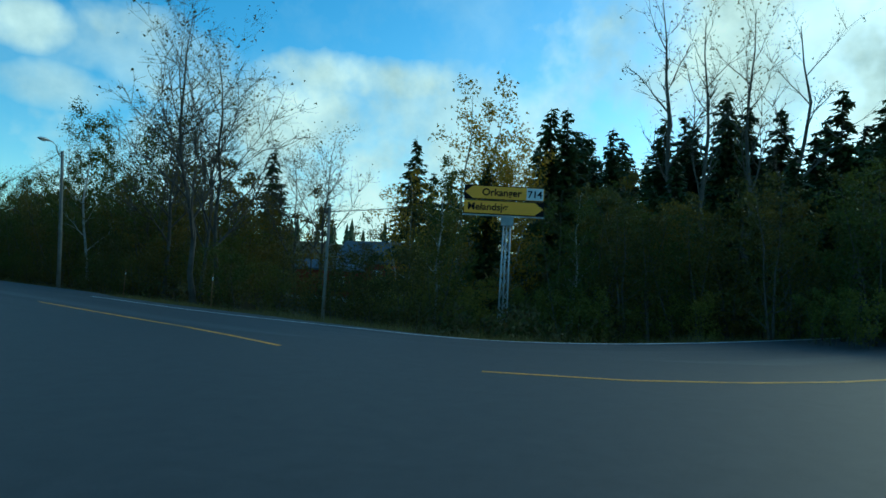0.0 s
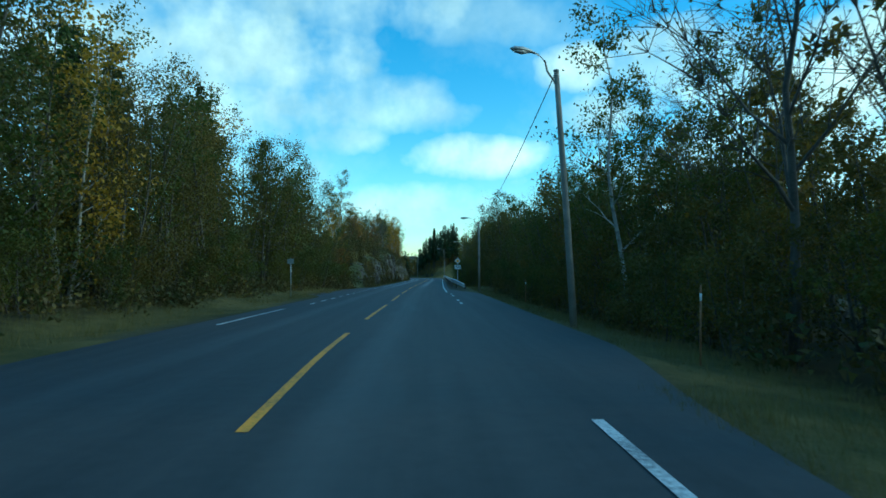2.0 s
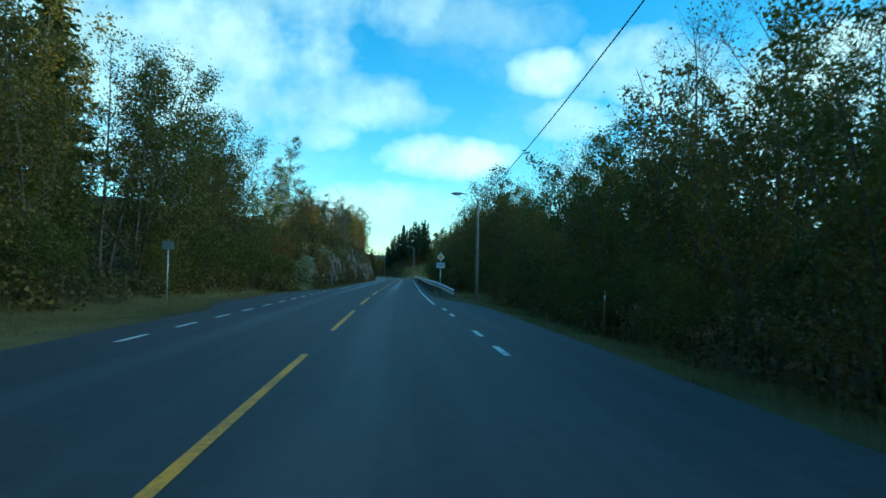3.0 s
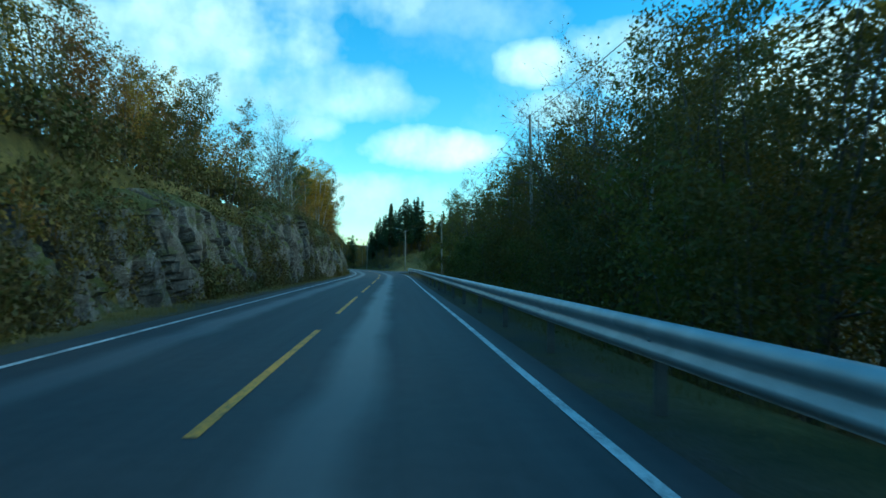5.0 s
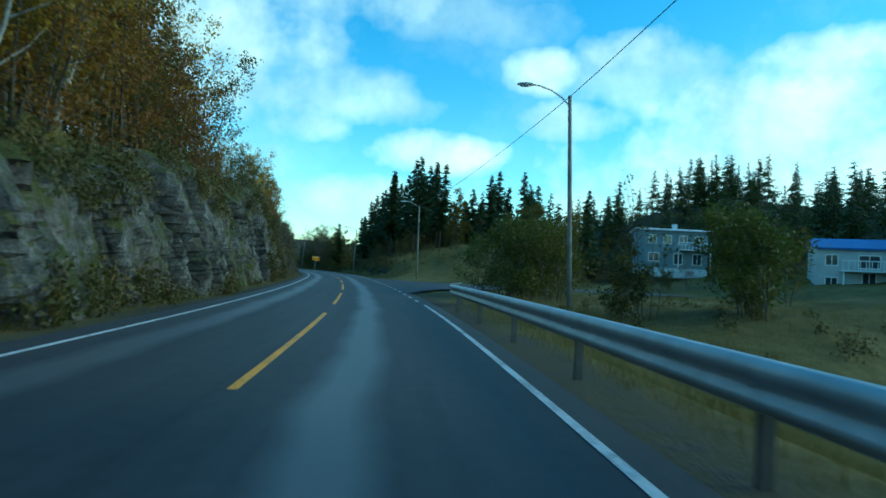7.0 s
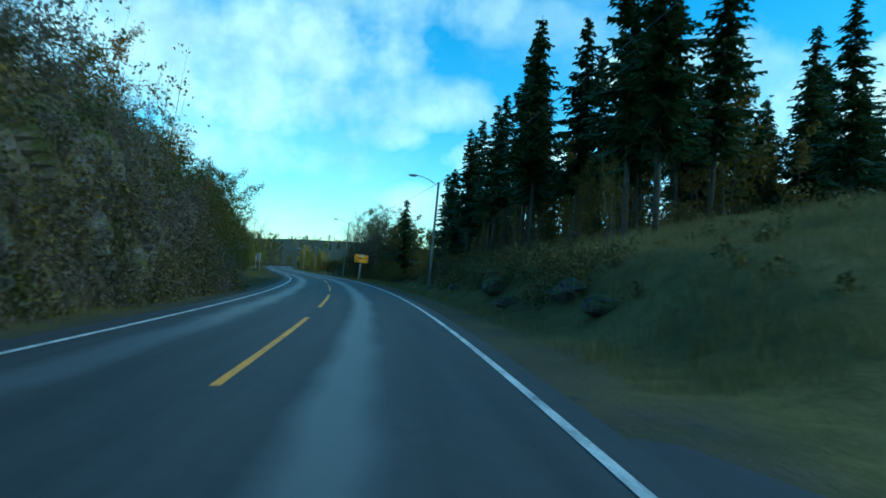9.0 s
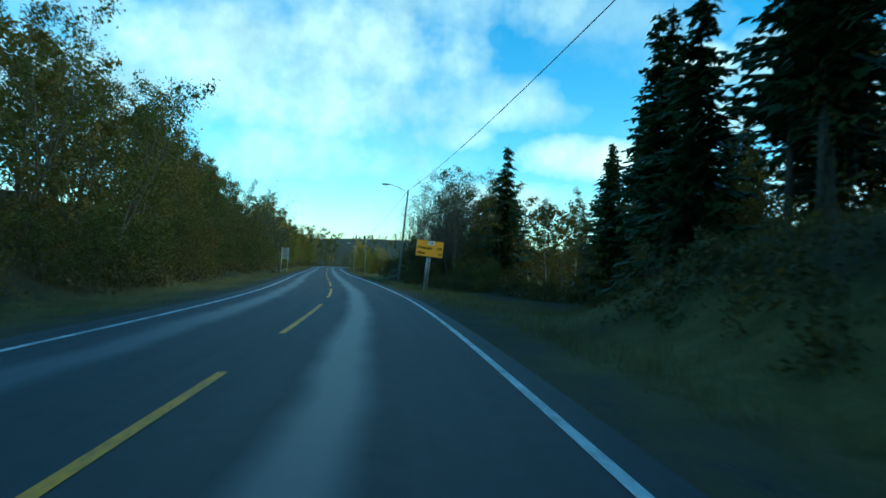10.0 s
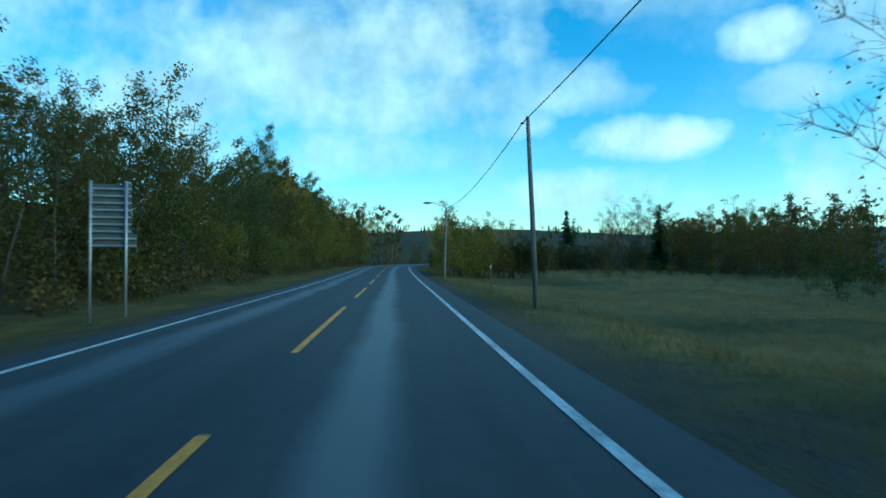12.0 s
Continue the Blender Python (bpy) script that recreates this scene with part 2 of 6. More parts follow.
def height(x, y):
    """The ground's height. Road level is 0."""
    x, y = np.asarray(x, float), np.asarray(y, float)
    s, c = along(x, y)
    s, c = s.reshape(x.shape), c.reshape(x.shape)
    r, l = np.maximum(c, 0), np.maximum(-c, 0)
    # right of the road
    low = -0.5 * ease(r, 4.5, 8) * (s < 76) - 2.2 * between(s, 84, 158, 5) * ease(r, 4.4, 10)
    bank = between(s, 214, 262, 7) * (2.4 * ease(r, 5.4, 9.5) + 2.2 * ease(r, 9, 18) + 4.0 * ease(r, 18, 60)) * (1 - ease(r, 21, 33) * (1 - ease(s, 232, 248)))
    field = -0.5 * ease(s, 318, 328) * ease(r, 4.2, 9)
    field = field + 2.3 * between(s, 303, 317, 5) * ease(r, 5.6, 8.6) * (1 - ease(r, 15, 24))
    knoll = 3.0 * ease(r, 26, 60) * between(s, 160, 225, 12)
    mid = -0.2 * between(s, 262, 300, 8) * ease(r, 5, 8)
    right = low + bank + field + knoll + mid + 10 * ease(r, 46, 85) * (1 - ease(s, 285, 325)) + 5 * ease(r, 90, 300)
    # left of the road
    hill = (1 - ease(s, 74, 84)) * (0.3 * ease(l, 6.5, 8) + 4.5 * ease(l, 9, 24))
    cut = between(s, 92, 234, 4) * (4.5 * ease(l, 6.0, 7.2) + 3.0 * ease(l, 8, 18))
    after = ease(s, 232, 246) * (-0.25 * ease(l, 4.0, 6.5) + (4.5 + 3.0 * between(s, 224, 264, 8) - 3.4 * ease(s, 412, 434)) * ease(l, 7.5, 17))
    left = hill + cut + after + 8 * ease(l, 24, 120)
    z = np.where(c > 0, right, left)
    edge = 4.2 + np.where(c > 0, 1.1 * between(s, 26, 66, 8) + 0.7 * (s < 28), 3.3 * between(s, 62, 78, 8) + 1.0 * between(s, 24, 62, 8))
    rough = np.clip((np.abs(c) - edge) / 6, 0, 1)
    z = z + rough * (0.25 * wobble(x, y, 9, 3) + 0.08 * wobble(x, y, 2.7, 4))
    lane = np.maximum(between(s, 174, 212, 5) * (1 - ease(r, 9, 13)), between(s, 187, 207, 4) * (1 - ease(r, 33, 40))) * (c > 0)
    z = z * (1 - lane) - 0.06 * lane
    near_start = np.hypot(x + 6, y + 6)
    z = np.where(s < 12, z * ease(near_start, 12, 22), z)
    far = np.hypot(x + 20, y - 170)
    z = z + 18 * ease(far, 330, 900) * (1 + 0.5 * wobble(x, y, 500, 8))
    return z + rise(s) - 0.06


# ---- mesh helpers ----


def mesh_from(name, verts, faces, mats=(), smooth=False, indices=None):
    me = bpy.data.meshes.new(name)
    me.from_pydata([tuple(map(float, v)) for v in verts], [], faces)
    for m in mats:
        me.materials.append(m)
    if smooth:
        me.polygons.foreach_set("use_smooth", [True] * len(me.polygons))
    if indices is not None:
        me.polygons.foreach_set("material_index", indices)
    me.update()
    return me


def part(name, bm, mat, parent=None, label=""):
    """One mesh object from a bmesh, under a thing or a part."""
    me = bpy.data.meshes.new(name)
    bm.normal_update()
    bm.to_mesh(me)
    bm.free()
    me.materials.append(mat)
    ob = new(name, me)
    ob.parent = parent
    return tagged(ob, label)


def box(w, d, h, bevel=0.0, at=(0, 0, 0), turn=None):
    """A box of that size that stands on its place."""
    bm = bmesh.new()
    m = Matrix.Translation(at) @ (turn or Matrix()) @ Matrix.Translation((0, 0, h / 2)) @ Matrix.Diagonal((w, d, h, 1))
    bmesh.ops.create_cube(bm, size=1, matrix=m)
    if bevel:
        bmesh.ops.bevel(bm, geom=bm.edges[:], offset=bevel, segments=2, affect="EDGES", profile=0.5)
    return bm


def tube_into(verts, faces, pts, radii, sides, closed=True):
    """Adds a tapering tube along points to lists of vertices and faces."""
    first = len(verts)
    n = len(pts)
    for i, (p, r) in enumerate(zip(pts, radii)):
        d = (Vector(pts[min(i + 1, n - 1)]) - Vector(pts[max(i - 1, 0)])).normalized()
        a = d.orthogonal().normalized() if abs(d.z) < 0.95 else Vector((1, 0, 0))
        a = (a - d * a.dot(d)).normalized()
        b = d.cross(a)
        for k in range(sides):
            t = 6.28318 * k / sides
            verts.append(Vector(p) + (a * math.cos(t) + b * math.sin(t)) * r)
    for i in range(n - 1):
        for k in range(sides):
            j = (k + 1) % sides
            faces.append((first + i * sides + k, first + i * sides + j, first + (i + 1) * sides + j, first + (i + 1) * sides + k))
    if not closed:
        return
    faces.append(tuple(first + k for k in reversed(range(sides))))
    faces.append(tuple(first + (n - 1) * sides + k for k in range(sides)))


def pipe(pts, radii, sides=10):
    verts, faces = [], []
    if not hasattr(radii, "__len__"):
        radii = [radii] * len(pts)
    tube_into(verts, faces, pts, radii, sides)
    bm = bmesh.new()
    vs = [bm.verts.new(v) for v in verts]
    for f in faces:
        bm.faces.new([vs[i] for i in f])
    for f in bm.faces:
        f.smooth = len(f.verts) == 4
    return bm


def thing(name, at=(0, 0, 0), turn=0.0, label="", category="", group="", kind=""):
    ob = new(name)
    ob.empty_display_size = 0.2
    ob.matrix_world = pose(*at, 0, 0, turn)
    return tagged(ob, label, category, group, kind)


# ---- ground: one sheet out to the horizon ----


def stretch(a, b, step, reach, grow=1.22):
    mid = list(np.arange(a, b + step / 2, step))
    lo, hi, d = [a], [b], step
    while hi[-1] < b + reach:
        d *= grow
        hi.append(hi[-1] + d)
        lo.append(lo[-1] - d)
    return np.array(lo[:0:-1] + mid + hi[1:])


def build_ground():
    xs, ys = stretch(-105, 45, 1.0, 2600), stretch(-30, 400, 1.25, 2600)
    gx, gy = np.meshgrid(xs, ys)
    z = height(gx, gy)
    nx, ny = len(xs), len(ys)
    verts = np.stack([gx, gy, z], -1).reshape(-1, 3)
    i = np.arange(nx * ny).reshape(ny, nx)
    faces = np.stack([i[:-1, :-1], i[:-1, 1:], i[1:, 1:], i[1:, :-1]], -1).reshape(-1, 4)
    me = bpy.data.meshes.new("ground")
    me.from_pydata(verts.tolist(), [], faces.tolist())
    me.polygons.foreach_set("use_smooth", [True] * len(me.polygons))
    s, c = along(gx, gy)
    verge = 1 - ease(np.abs(c), 6.0, 9.5)
    open_land = ease(s, 288, 302) * (c > 0) * (1 - ease(c, 50, 65)) + between(s, 162, 250, 5) * (c > 4) * (1 - ease(c, 14, 20))
    open_land = np.maximum(open_land, between(s, 150, 215, 5) * (c > 4) * (1 - ease(c, 55, 70)))
    cover = me.attributes.new("grass", "FLOAT", "POINT")
    cover.data.foreach_set("value", np.clip(np.maximum(verge, open_land), 0, 1).ravel())
    gravel = me.attributes.new("gravel", "FLOAT", "POINT")
    gravel.data.foreach_set("value", ((np.abs(c) < 4.6) * 1.0).ravel())
    m, n = material("ground_cover")
    pos = n.add("ShaderNodeTexCoord").outputs["Object"]
    big, mid, fine = n.noise(pos, 0.15, 5, 0.65), n.noise(pos, 1.6, 6, 0.7), n.noise(pos, 16.0, 4, 0.75)
    litter = n.ramp(n.math("ADD", n.math("MULTIPLY", mid, 0.6), n.math("MULTIPLY", fine, 0.4)),
                    [(0.3, (0.018, 0.016, 0.009)), (0.55, (0.05, 0.045, 0.018)), (0.75, (0.11, 0.075, 0.03))])
    grass = n.ramp(n.math("ADD", n.math("MULTIPLY", big, 0.45), n.math("ADD", n.math("MULTIPLY", mid, 0.3), n.math("MULTIPLY", fine, 0.25))),
                   [(0.36, (0.026, 0.031, 0.010)), (0.47, (0.085, 0.076, 0.022)), (0.57, (0.155, 0.125, 0.042)), (0.68, (0.23, 0.18, 0.075))])
    stone = n.ramp(n.noise(pos, 30, 3, 0.8), [(0.3, (0.018, 0.017, 0.015)), (0.7, (0.10, 0.092, 0.082))])
    g = n.add("ShaderNodeAttribute", attribute_name="grass").outputs["Fac"]
    g = n.math("MULTIPLY_ADD", n.math("ADD", g, n.math("MULTIPLY", n.math("SUBTRACT", mid, 0.5), 0.8)), 2.0, -0.5, clamp=True)
    k = n.add("ShaderNodeAttribute", attribute_name="gravel").outputs["Fac"]
    k = n.math("MULTIPLY", k, n.math("MULTIPLY_ADD", mid, 2.0, -0.35, clamp=True))
    finish(n, n.mix(k, n.mix(g, litter, grass), stone), 0.95, bump=n.math("ADD", mid, n.math("MULTIPLY", fine, 0.5)), bump_strength=0.6, bump_distance=0.12, specular=0.2)
    me.materials.append(m)
    tagged(new("ground", me), "grassy verges and leaf-littered forest floor beside the road", "ground", kind="structure")


build_ground()

# ---- road, side roads and painted lines ----


def asphalt():
    m, n = material("asphalt")
    pos = n.add("ShaderNodeTexCoord").outputs["Object"]
    c = n.add("ShaderNodeAttribute", attribute_name="across").outputs["Fac"]
    grain, patch, blotch = n.noise(pos, 90, 2, 0.7), n.noise(pos, 0.3, 2, 0.5), n.noise(pos, 4.0, 4, 0.6)
    # polished strips mid-lane between the darker wheel tracks, with reflected sky in the colour
    wander = n.math("ADD", c, n.math("MULTIPLY_ADD", patch, 0.5, -0.25))
    lane = n.math("MINIMUM", n.math("ABSOLUTE", n.math("SUBTRACT", wander, 1.05)), n.math("ABSOLUTE", n.math("ADD", wander, 2.0)))
    strip = n.math("SUBTRACT", 1.5, n.math("MULTIPLY", lane, 3.4), clamp=True)
    polish_sheen = n.add("ShaderNodeAttribute", attribute_name="polish_sheen").outputs["Fac"]
    strip = n.math("MULTIPLY", strip, n.math("MULTIPLY_ADD", polish_sheen, 0.75, 0.25))
    run = n.add("ShaderNodeAttribute", attribute_name="run").outputs["Fac"]
    lengthwise = n.add("ShaderNodeCombineXYZ", {0: n.math("MULTIPLY", c, 2.2), 1: n.math("MULTIPLY", run, 0.06), 2: 0.0}).outputs[0]
    streak = n.noise(lengthwise, 1.0, 4, 0.6)
    tone = n.math("ADD", n.math("MULTIPLY", blotch, 0.25), n.math("MULTIPLY", grain, 0.3))
    tone = n.math("ADD", tone, n.math("MULTIPLY", streak, 0.45))
    base = n.mix(n.math("MULTIPLY_ADD", tone, 3.0, -1.0, clamp=True), (0.018, 0.018, 0.019), (0.062, 0.062, 0.062))
    colour = n.mix(n.math("MULTIPLY", strip, 0.6), base, (0.125, 0.127, 0.13))
    rough = n.math("MULTIPLY_ADD", strip, -0.2, 0.72)
    finish(n, colour, rough, bump=n.math("ADD", grain, n.math("MULTIPLY", blotch, 0.3)), bump_strength=0.35, bump_distance=0.006)
    return m


ASPHALT = asphalt()


def ribbon(name, s0, s1, edges, z, mat, step=1.0, across=True, thick=0.0):
    """A strip along the road; edges(s) gives its two distances from the middle line, right side last."""
    n = max(2, int((s1 - s0) / step) + 1)
    verts, cs, ps, rs = [], [], [], []
    rows = 13 if across else 2
    for s in np.linspace(s0, s1, n):
        a, b = edges(s) if callable(edges) else edges
        for k in range(rows):
            c = a + (b - a) * k / (rows - 1)
            x, y = spot(s, c)
            verts.append((x, y, rise(s) + (z - 0.018 * max(abs(c) - 3.2, 0) if across else z)))
            cs.append(c)
            ps.append(float(ease(s, 70, 95)))
            rs.append(s)
    faces = [(i * rows + k, i * rows + k + 1, (i + 1) * rows + k + 1, (i + 1) * rows + k) for i in range(n - 1) for k in range(rows - 1)]
    me = mesh_from(name, verts, faces, [mat], True)
    if across:
        me.attributes.new("across", "FLOAT", "POINT").data.foreach_set("value", cs)
        me.attributes.new("polish_sheen", "FLOAT", "POINT").data.foreach_set("value", ps)
        me.attributes.new("run", "FLOAT", "POINT").data.foreach_set("value", rs)
    return new(name, me)


def road_edges(s):
    left = -3.5 - 3.6 * between(s, 62, 78, 6) - 0.9 * between(s, 24, 62, 6)
    right = 3.4 + 1.6 * between(s, 26, 66, 6) + 1.0 * (1 - float(ease(s, 16, 28)))
    return left, right


tagged(ribbon("road", -80, 545, road_edges, 0.0, ASPHALT), "two-lane grey asphalt road with worn wheel tracks", "road", kind="structure")


def apron(name, corners, z, label):
    """A flat asphalt area with softly rounded corners."""
    pts = [Vector(c) for c in corners]
    for _ in range(3):
        pts = [q for a, b in zip(pts, pts[1:] + pts[:1]) for q in (a.lerp(b, 0.25), a.lerp(b, 0.75))]
    me = mesh_from(name, [(p.x, p.y, z) for p in pts], [tuple(range(len(pts)))], [ASPHALT])
    me.attributes.new("across", "FLOAT", "POINT").data.foreach_set("value", [9.0] * len(pts))
    return tagged(new(name, me), label, "side road", kind="structure")


apron("side_road", [(-46, -52), (-38, -60), (-4, -18), (16, 1.5), (7, 6), (2.6, 18), (-1.5, 24), (-3, 4), (-12, -14)], 0.002, "asphalt side road meeting the main road at a junction")
apron("field_road", [spot(170, 2.6), spot(180, 5.0), spot(189, 10), spot(194, 34), spot(204, 34), spot(203, 16), spot(203.5, 9), spot(207, 5.4), spot(215, 2.6)], -0.012,
      "short asphalt side road joining the main road")


def paint(name, light, dark):
    m, n = material(name)
    pos = n.add("ShaderNodeTexCoord").outputs["Object"]
    w_ = n.math("ADD", n.math("MULTIPLY", n.noise(pos, 18, 4, 0.75), 0.6), n.math("MULTIPLY", n.noise(pos, 1.2, 3), 0.4))
    finish(n, n.mix(n.math("MULTIPLY_ADD", w_, 5.0, -2.25, clamp=True), light, dark), 0.65)
    return m


WHITE_PAINT = paint("white_road_paint", (0.72, 0.72, 0.70), (0.16, 0.16, 0.16))
YELLOW_PAINT = paint("yellow_road_paint", (0.85, 0.37, 0.02), (0.24, 0.14, 0.035))


def line(s0, s1, c, width, mat, label):
    at = c if callable(c) else lambda s: c
    ob = ribbon("road_marking", s0, s1, lambda s: (at(s) - width / 2, at(s) + width / 2), 0.006, mat, 1.5, False)
    return tagged(ob, label, "road marking", kind="structure")


def yellow_c(s):
    return 0.12 * (1 - float(ease(s, 115, 145))) - 0.2 * float(between(s, 205, 262, 15)) - 1.0 * (1 - float(ease(s, 6, 13))) + 0.3 * float(between(s, 11, 26, 6))


def white_c(s):
    return 3.15 + 0.55 * (1 - float(ease(s, 11, 19))) + 0.35 * (1 - float(ease(s, 4, 14)))


STARTS = [10, 25.2, 37.7, 50, 61.4, 72.8, 84.1, 95.5, 108, 120.6, 133.8, 147.3, 161.5, 174, 187, 200, 213, 226, 239.2, 255.7, 268, 280.5, 292.9, 304, 314.9, 325.6, 338, 350, 362, 374, 386, 398, 410]
for a_, b_ in zip(STARTS, STARTS[1:]):
    line(a_, b_ - 4.0, yellow_c, 0.105, YELLOW_PAINT, "worn yellow centre dash on the asphalt")
line(-70, 7, yellow_c, 0.105, YELLOW_PAINT, "worn yellow centre line through the bend")
line(-70, 25.4, white_c, 0.10, WHITE_PAINT, "worn white edge line on the asphalt")
line(62, 163, 3.0, 0.10, WHITE_PAINT, "worn white edge line on the asphalt")
line(208, 292, lambda s: 3.0 + 0.06 * float(ease(s, 250, 290)), 0.11, WHITE_PAINT, "worn white edge line on the asphalt")
line(288, 298, 3.22, 0.06, WHITE_PAINT, "faded older white edge line beside the newer one")
line(292, 520, lambda s: 3.06 - 0.33 * float(ease(s, 306, 322)), 0.11, WHITE_PAINT, "worn white edge line on the asphalt")
line(84, 520, -2.9, 0.10, WHITE_PAINT, "white edge line on the asphalt")
line(36.5, 44, -3.5, 0.11, WHITE_PAINT, "white edge line on the asphalt")
for k in range(12):
    line(47.4 + 3 * k, 48.8 + 3 * k, -3.2, 0.11, WHITE_PAINT, "short white dash across the lay-by")
    if k in (0, 1, 3, 4):
        line(46 + 3 * k, 47.3 + 3 * k, 3.15, 0.11, WHITE_PAINT, "flaked white dash across the lay-by")
for k in range(14):
    line(165 + 3 * k, 166.3 + 3 * k, 2.95, 0.11, WHITE_PAINT, "short white dash across the side road")

# ---- trees and bushes ----


def leaf_quads(points, size, rnd, verts, faces, droop=0.3):
    for p in points:
        a = rnd.uniform(0, 6.283)
        n = Vector((math.cos(a) * 0.8, math.sin(a) * 0.8, rnd.uniform(-0.6, 1.0))).normalized()
        u = n.orthogonal().normalized()
        v = n.cross(u)
        q = rnd.uniform(0, 6.283)
        u, v = u * math.cos(q) + v * math.sin(q), v * math.cos(q) - u * math.sin(q)
        k = size * rnd.uniform(0.6, 1.3)
        i = len(verts)
        verts.extend((p - u * k * 1.2, p + u * k * 0.7 + v * k * 0.75, p + u * k * 0.9 - v * k * 0.65))
        faces.append((i, i + 1, i + 2))


def broadleaf(seed, tall, thick, bare, spread, limbs, leaves, size, stems=1, lean=0.08, up=0.55, fine=2):
    """Wood and leaves of a broad-leaved tree, as lists of vertices and faces."""
    rnd = random.Random(seed)
    wv, wf, lv, lf, tips = [], [], [], [], []
    for stem in range(stems):
        a = rnd.uniform(0, 6.283)
        out = (0.0 if stems == 1 else rnd.uniform(0.10, 0.28))
        top = tall * rnd.uniform(0.82, 1.0) if stem else tall
        pts, r0 = [], thick * rnd.uniform(0.7, 1.0) if stem else thick
        n = 9 if fine else 6
        wx, wy = rnd.uniform(-lean, lean), rnd.uniform(-lean, lean)
        px = py = 0.0
        for i in range(n):
            f = i / (n - 1)
            px += rnd.uniform(-0.02, 0.02) * tall * (i > 0)
            py += rnd.uniform(-0.02, 0.02) * tall * (i > 0)
            pts.append(Vector((px + (wx + math.cos(a) * out) * top * f + 0.15 * stem * math.cos(a), py + (wy + math.sin(a) * out) * top * f + 0.15 * stem * math.sin(a), top * f - 0.25 * (i == 0))))
        radii = [r0 * (1 - 0.92 * i / (n - 1)) * (1.35 if i == 0 else 1) for i in range(n)]
        tube_into(wv, wf, pts, radii, 6 if fine else 5)
        for b in range(limbs):
            f = bare + (0.97 - bare) * (b + rnd.random()) / limbs
            i = min(int(f * (n - 1)), n - 2)
            base = pts[i].lerp(pts[i + 1], f * (n - 1) - i)
            rb = r0 * (1 - 0.92 * f)
            az = b * 2.4 + rnd.uniform(-0.5, 0.5)
            long = tall * spread * (1.15 - 0.75 * f) * rnd.uniform(0.7, 1.2)
            rise = up * rnd.uniform(0.6, 1.4)
            d = Vector((math.cos(az), math.sin(az), rise)).normalized()
            limb, q = [base], base
            for k in range(4):
                d = (d + Vector((rnd.uniform(-0.22, 0.22), rnd.uniform(-0.22, 0.22), rnd.uniform(-0.05, 0.25)))).normalized()
                q = q + d * long / 4
                limb.append(q)
            rl = min(rb * 0.6, 0.02 + long * 0.016)
            if fine:
                tube_into(wv, wf, limb, [rl * (1 - 0.22 * k) for k in range(5)], 4 if fine > 1 else 3, False)
            else:
                tube_into(wv, wf, limb[::2], [rl, rl * 0.55, rl * 0.15], 3, False)
            for k in range(1, 5):
                for _ in range((2 if k < 3 else 3) + (fine > 2) if fine > 1 else 1):
                    e = (d + Vector((rnd.uniform(-1, 1), rnd.uniform(-1, 1), rnd.uniform(-0.4, 0.8)))).normalized()
                    tl = long * rnd.uniform(0.22, 0.45)
                    m1 = limb[k] + e * tl * 0.5 + Vector((0, 0, rnd.uniform(-0.1, 0.1) * tl))
                    m2 = limb[k] + e * tl
                    if fine:
                        tube_into(wv, wf, [limb[k], m1, m2], [rl * 0.4, rl * 0.28, rl * 0.1], 3, False)
                    tips += [(m1, tl), (m2, tl)]
                    for _ in range((0, 0, 2, 5)[fine]):
                        g = (e + Vector((rnd.uniform(-1, 1), rnd.uniform(-1, 1), rnd.uniform(-0.8, 0.5)))).normalized()
                        m3 = m1.lerp(m2, rnd.random()) + g * tl * 0.5
                        tube_into(wv, wf, [m1.lerp(m2, 0.6), m3], [rl * 0.2, rl * (0.12 if fine > 2 else 0.07)], 3, False)
                        tips.append((m3, tl * 0.7))
    spots = []
    for _ in range(leaves):
        p, r = rnd.choice(tips)
        spots.append(p + Vector((rnd.gauss(0, 1), rnd.gauss(0, 1), rnd.gauss(0, 0.8))) * (0.10 + r * 0.28))
    leaf_quads(spots, size, rnd, lv, lf)
    return wv, wf, lv, lf


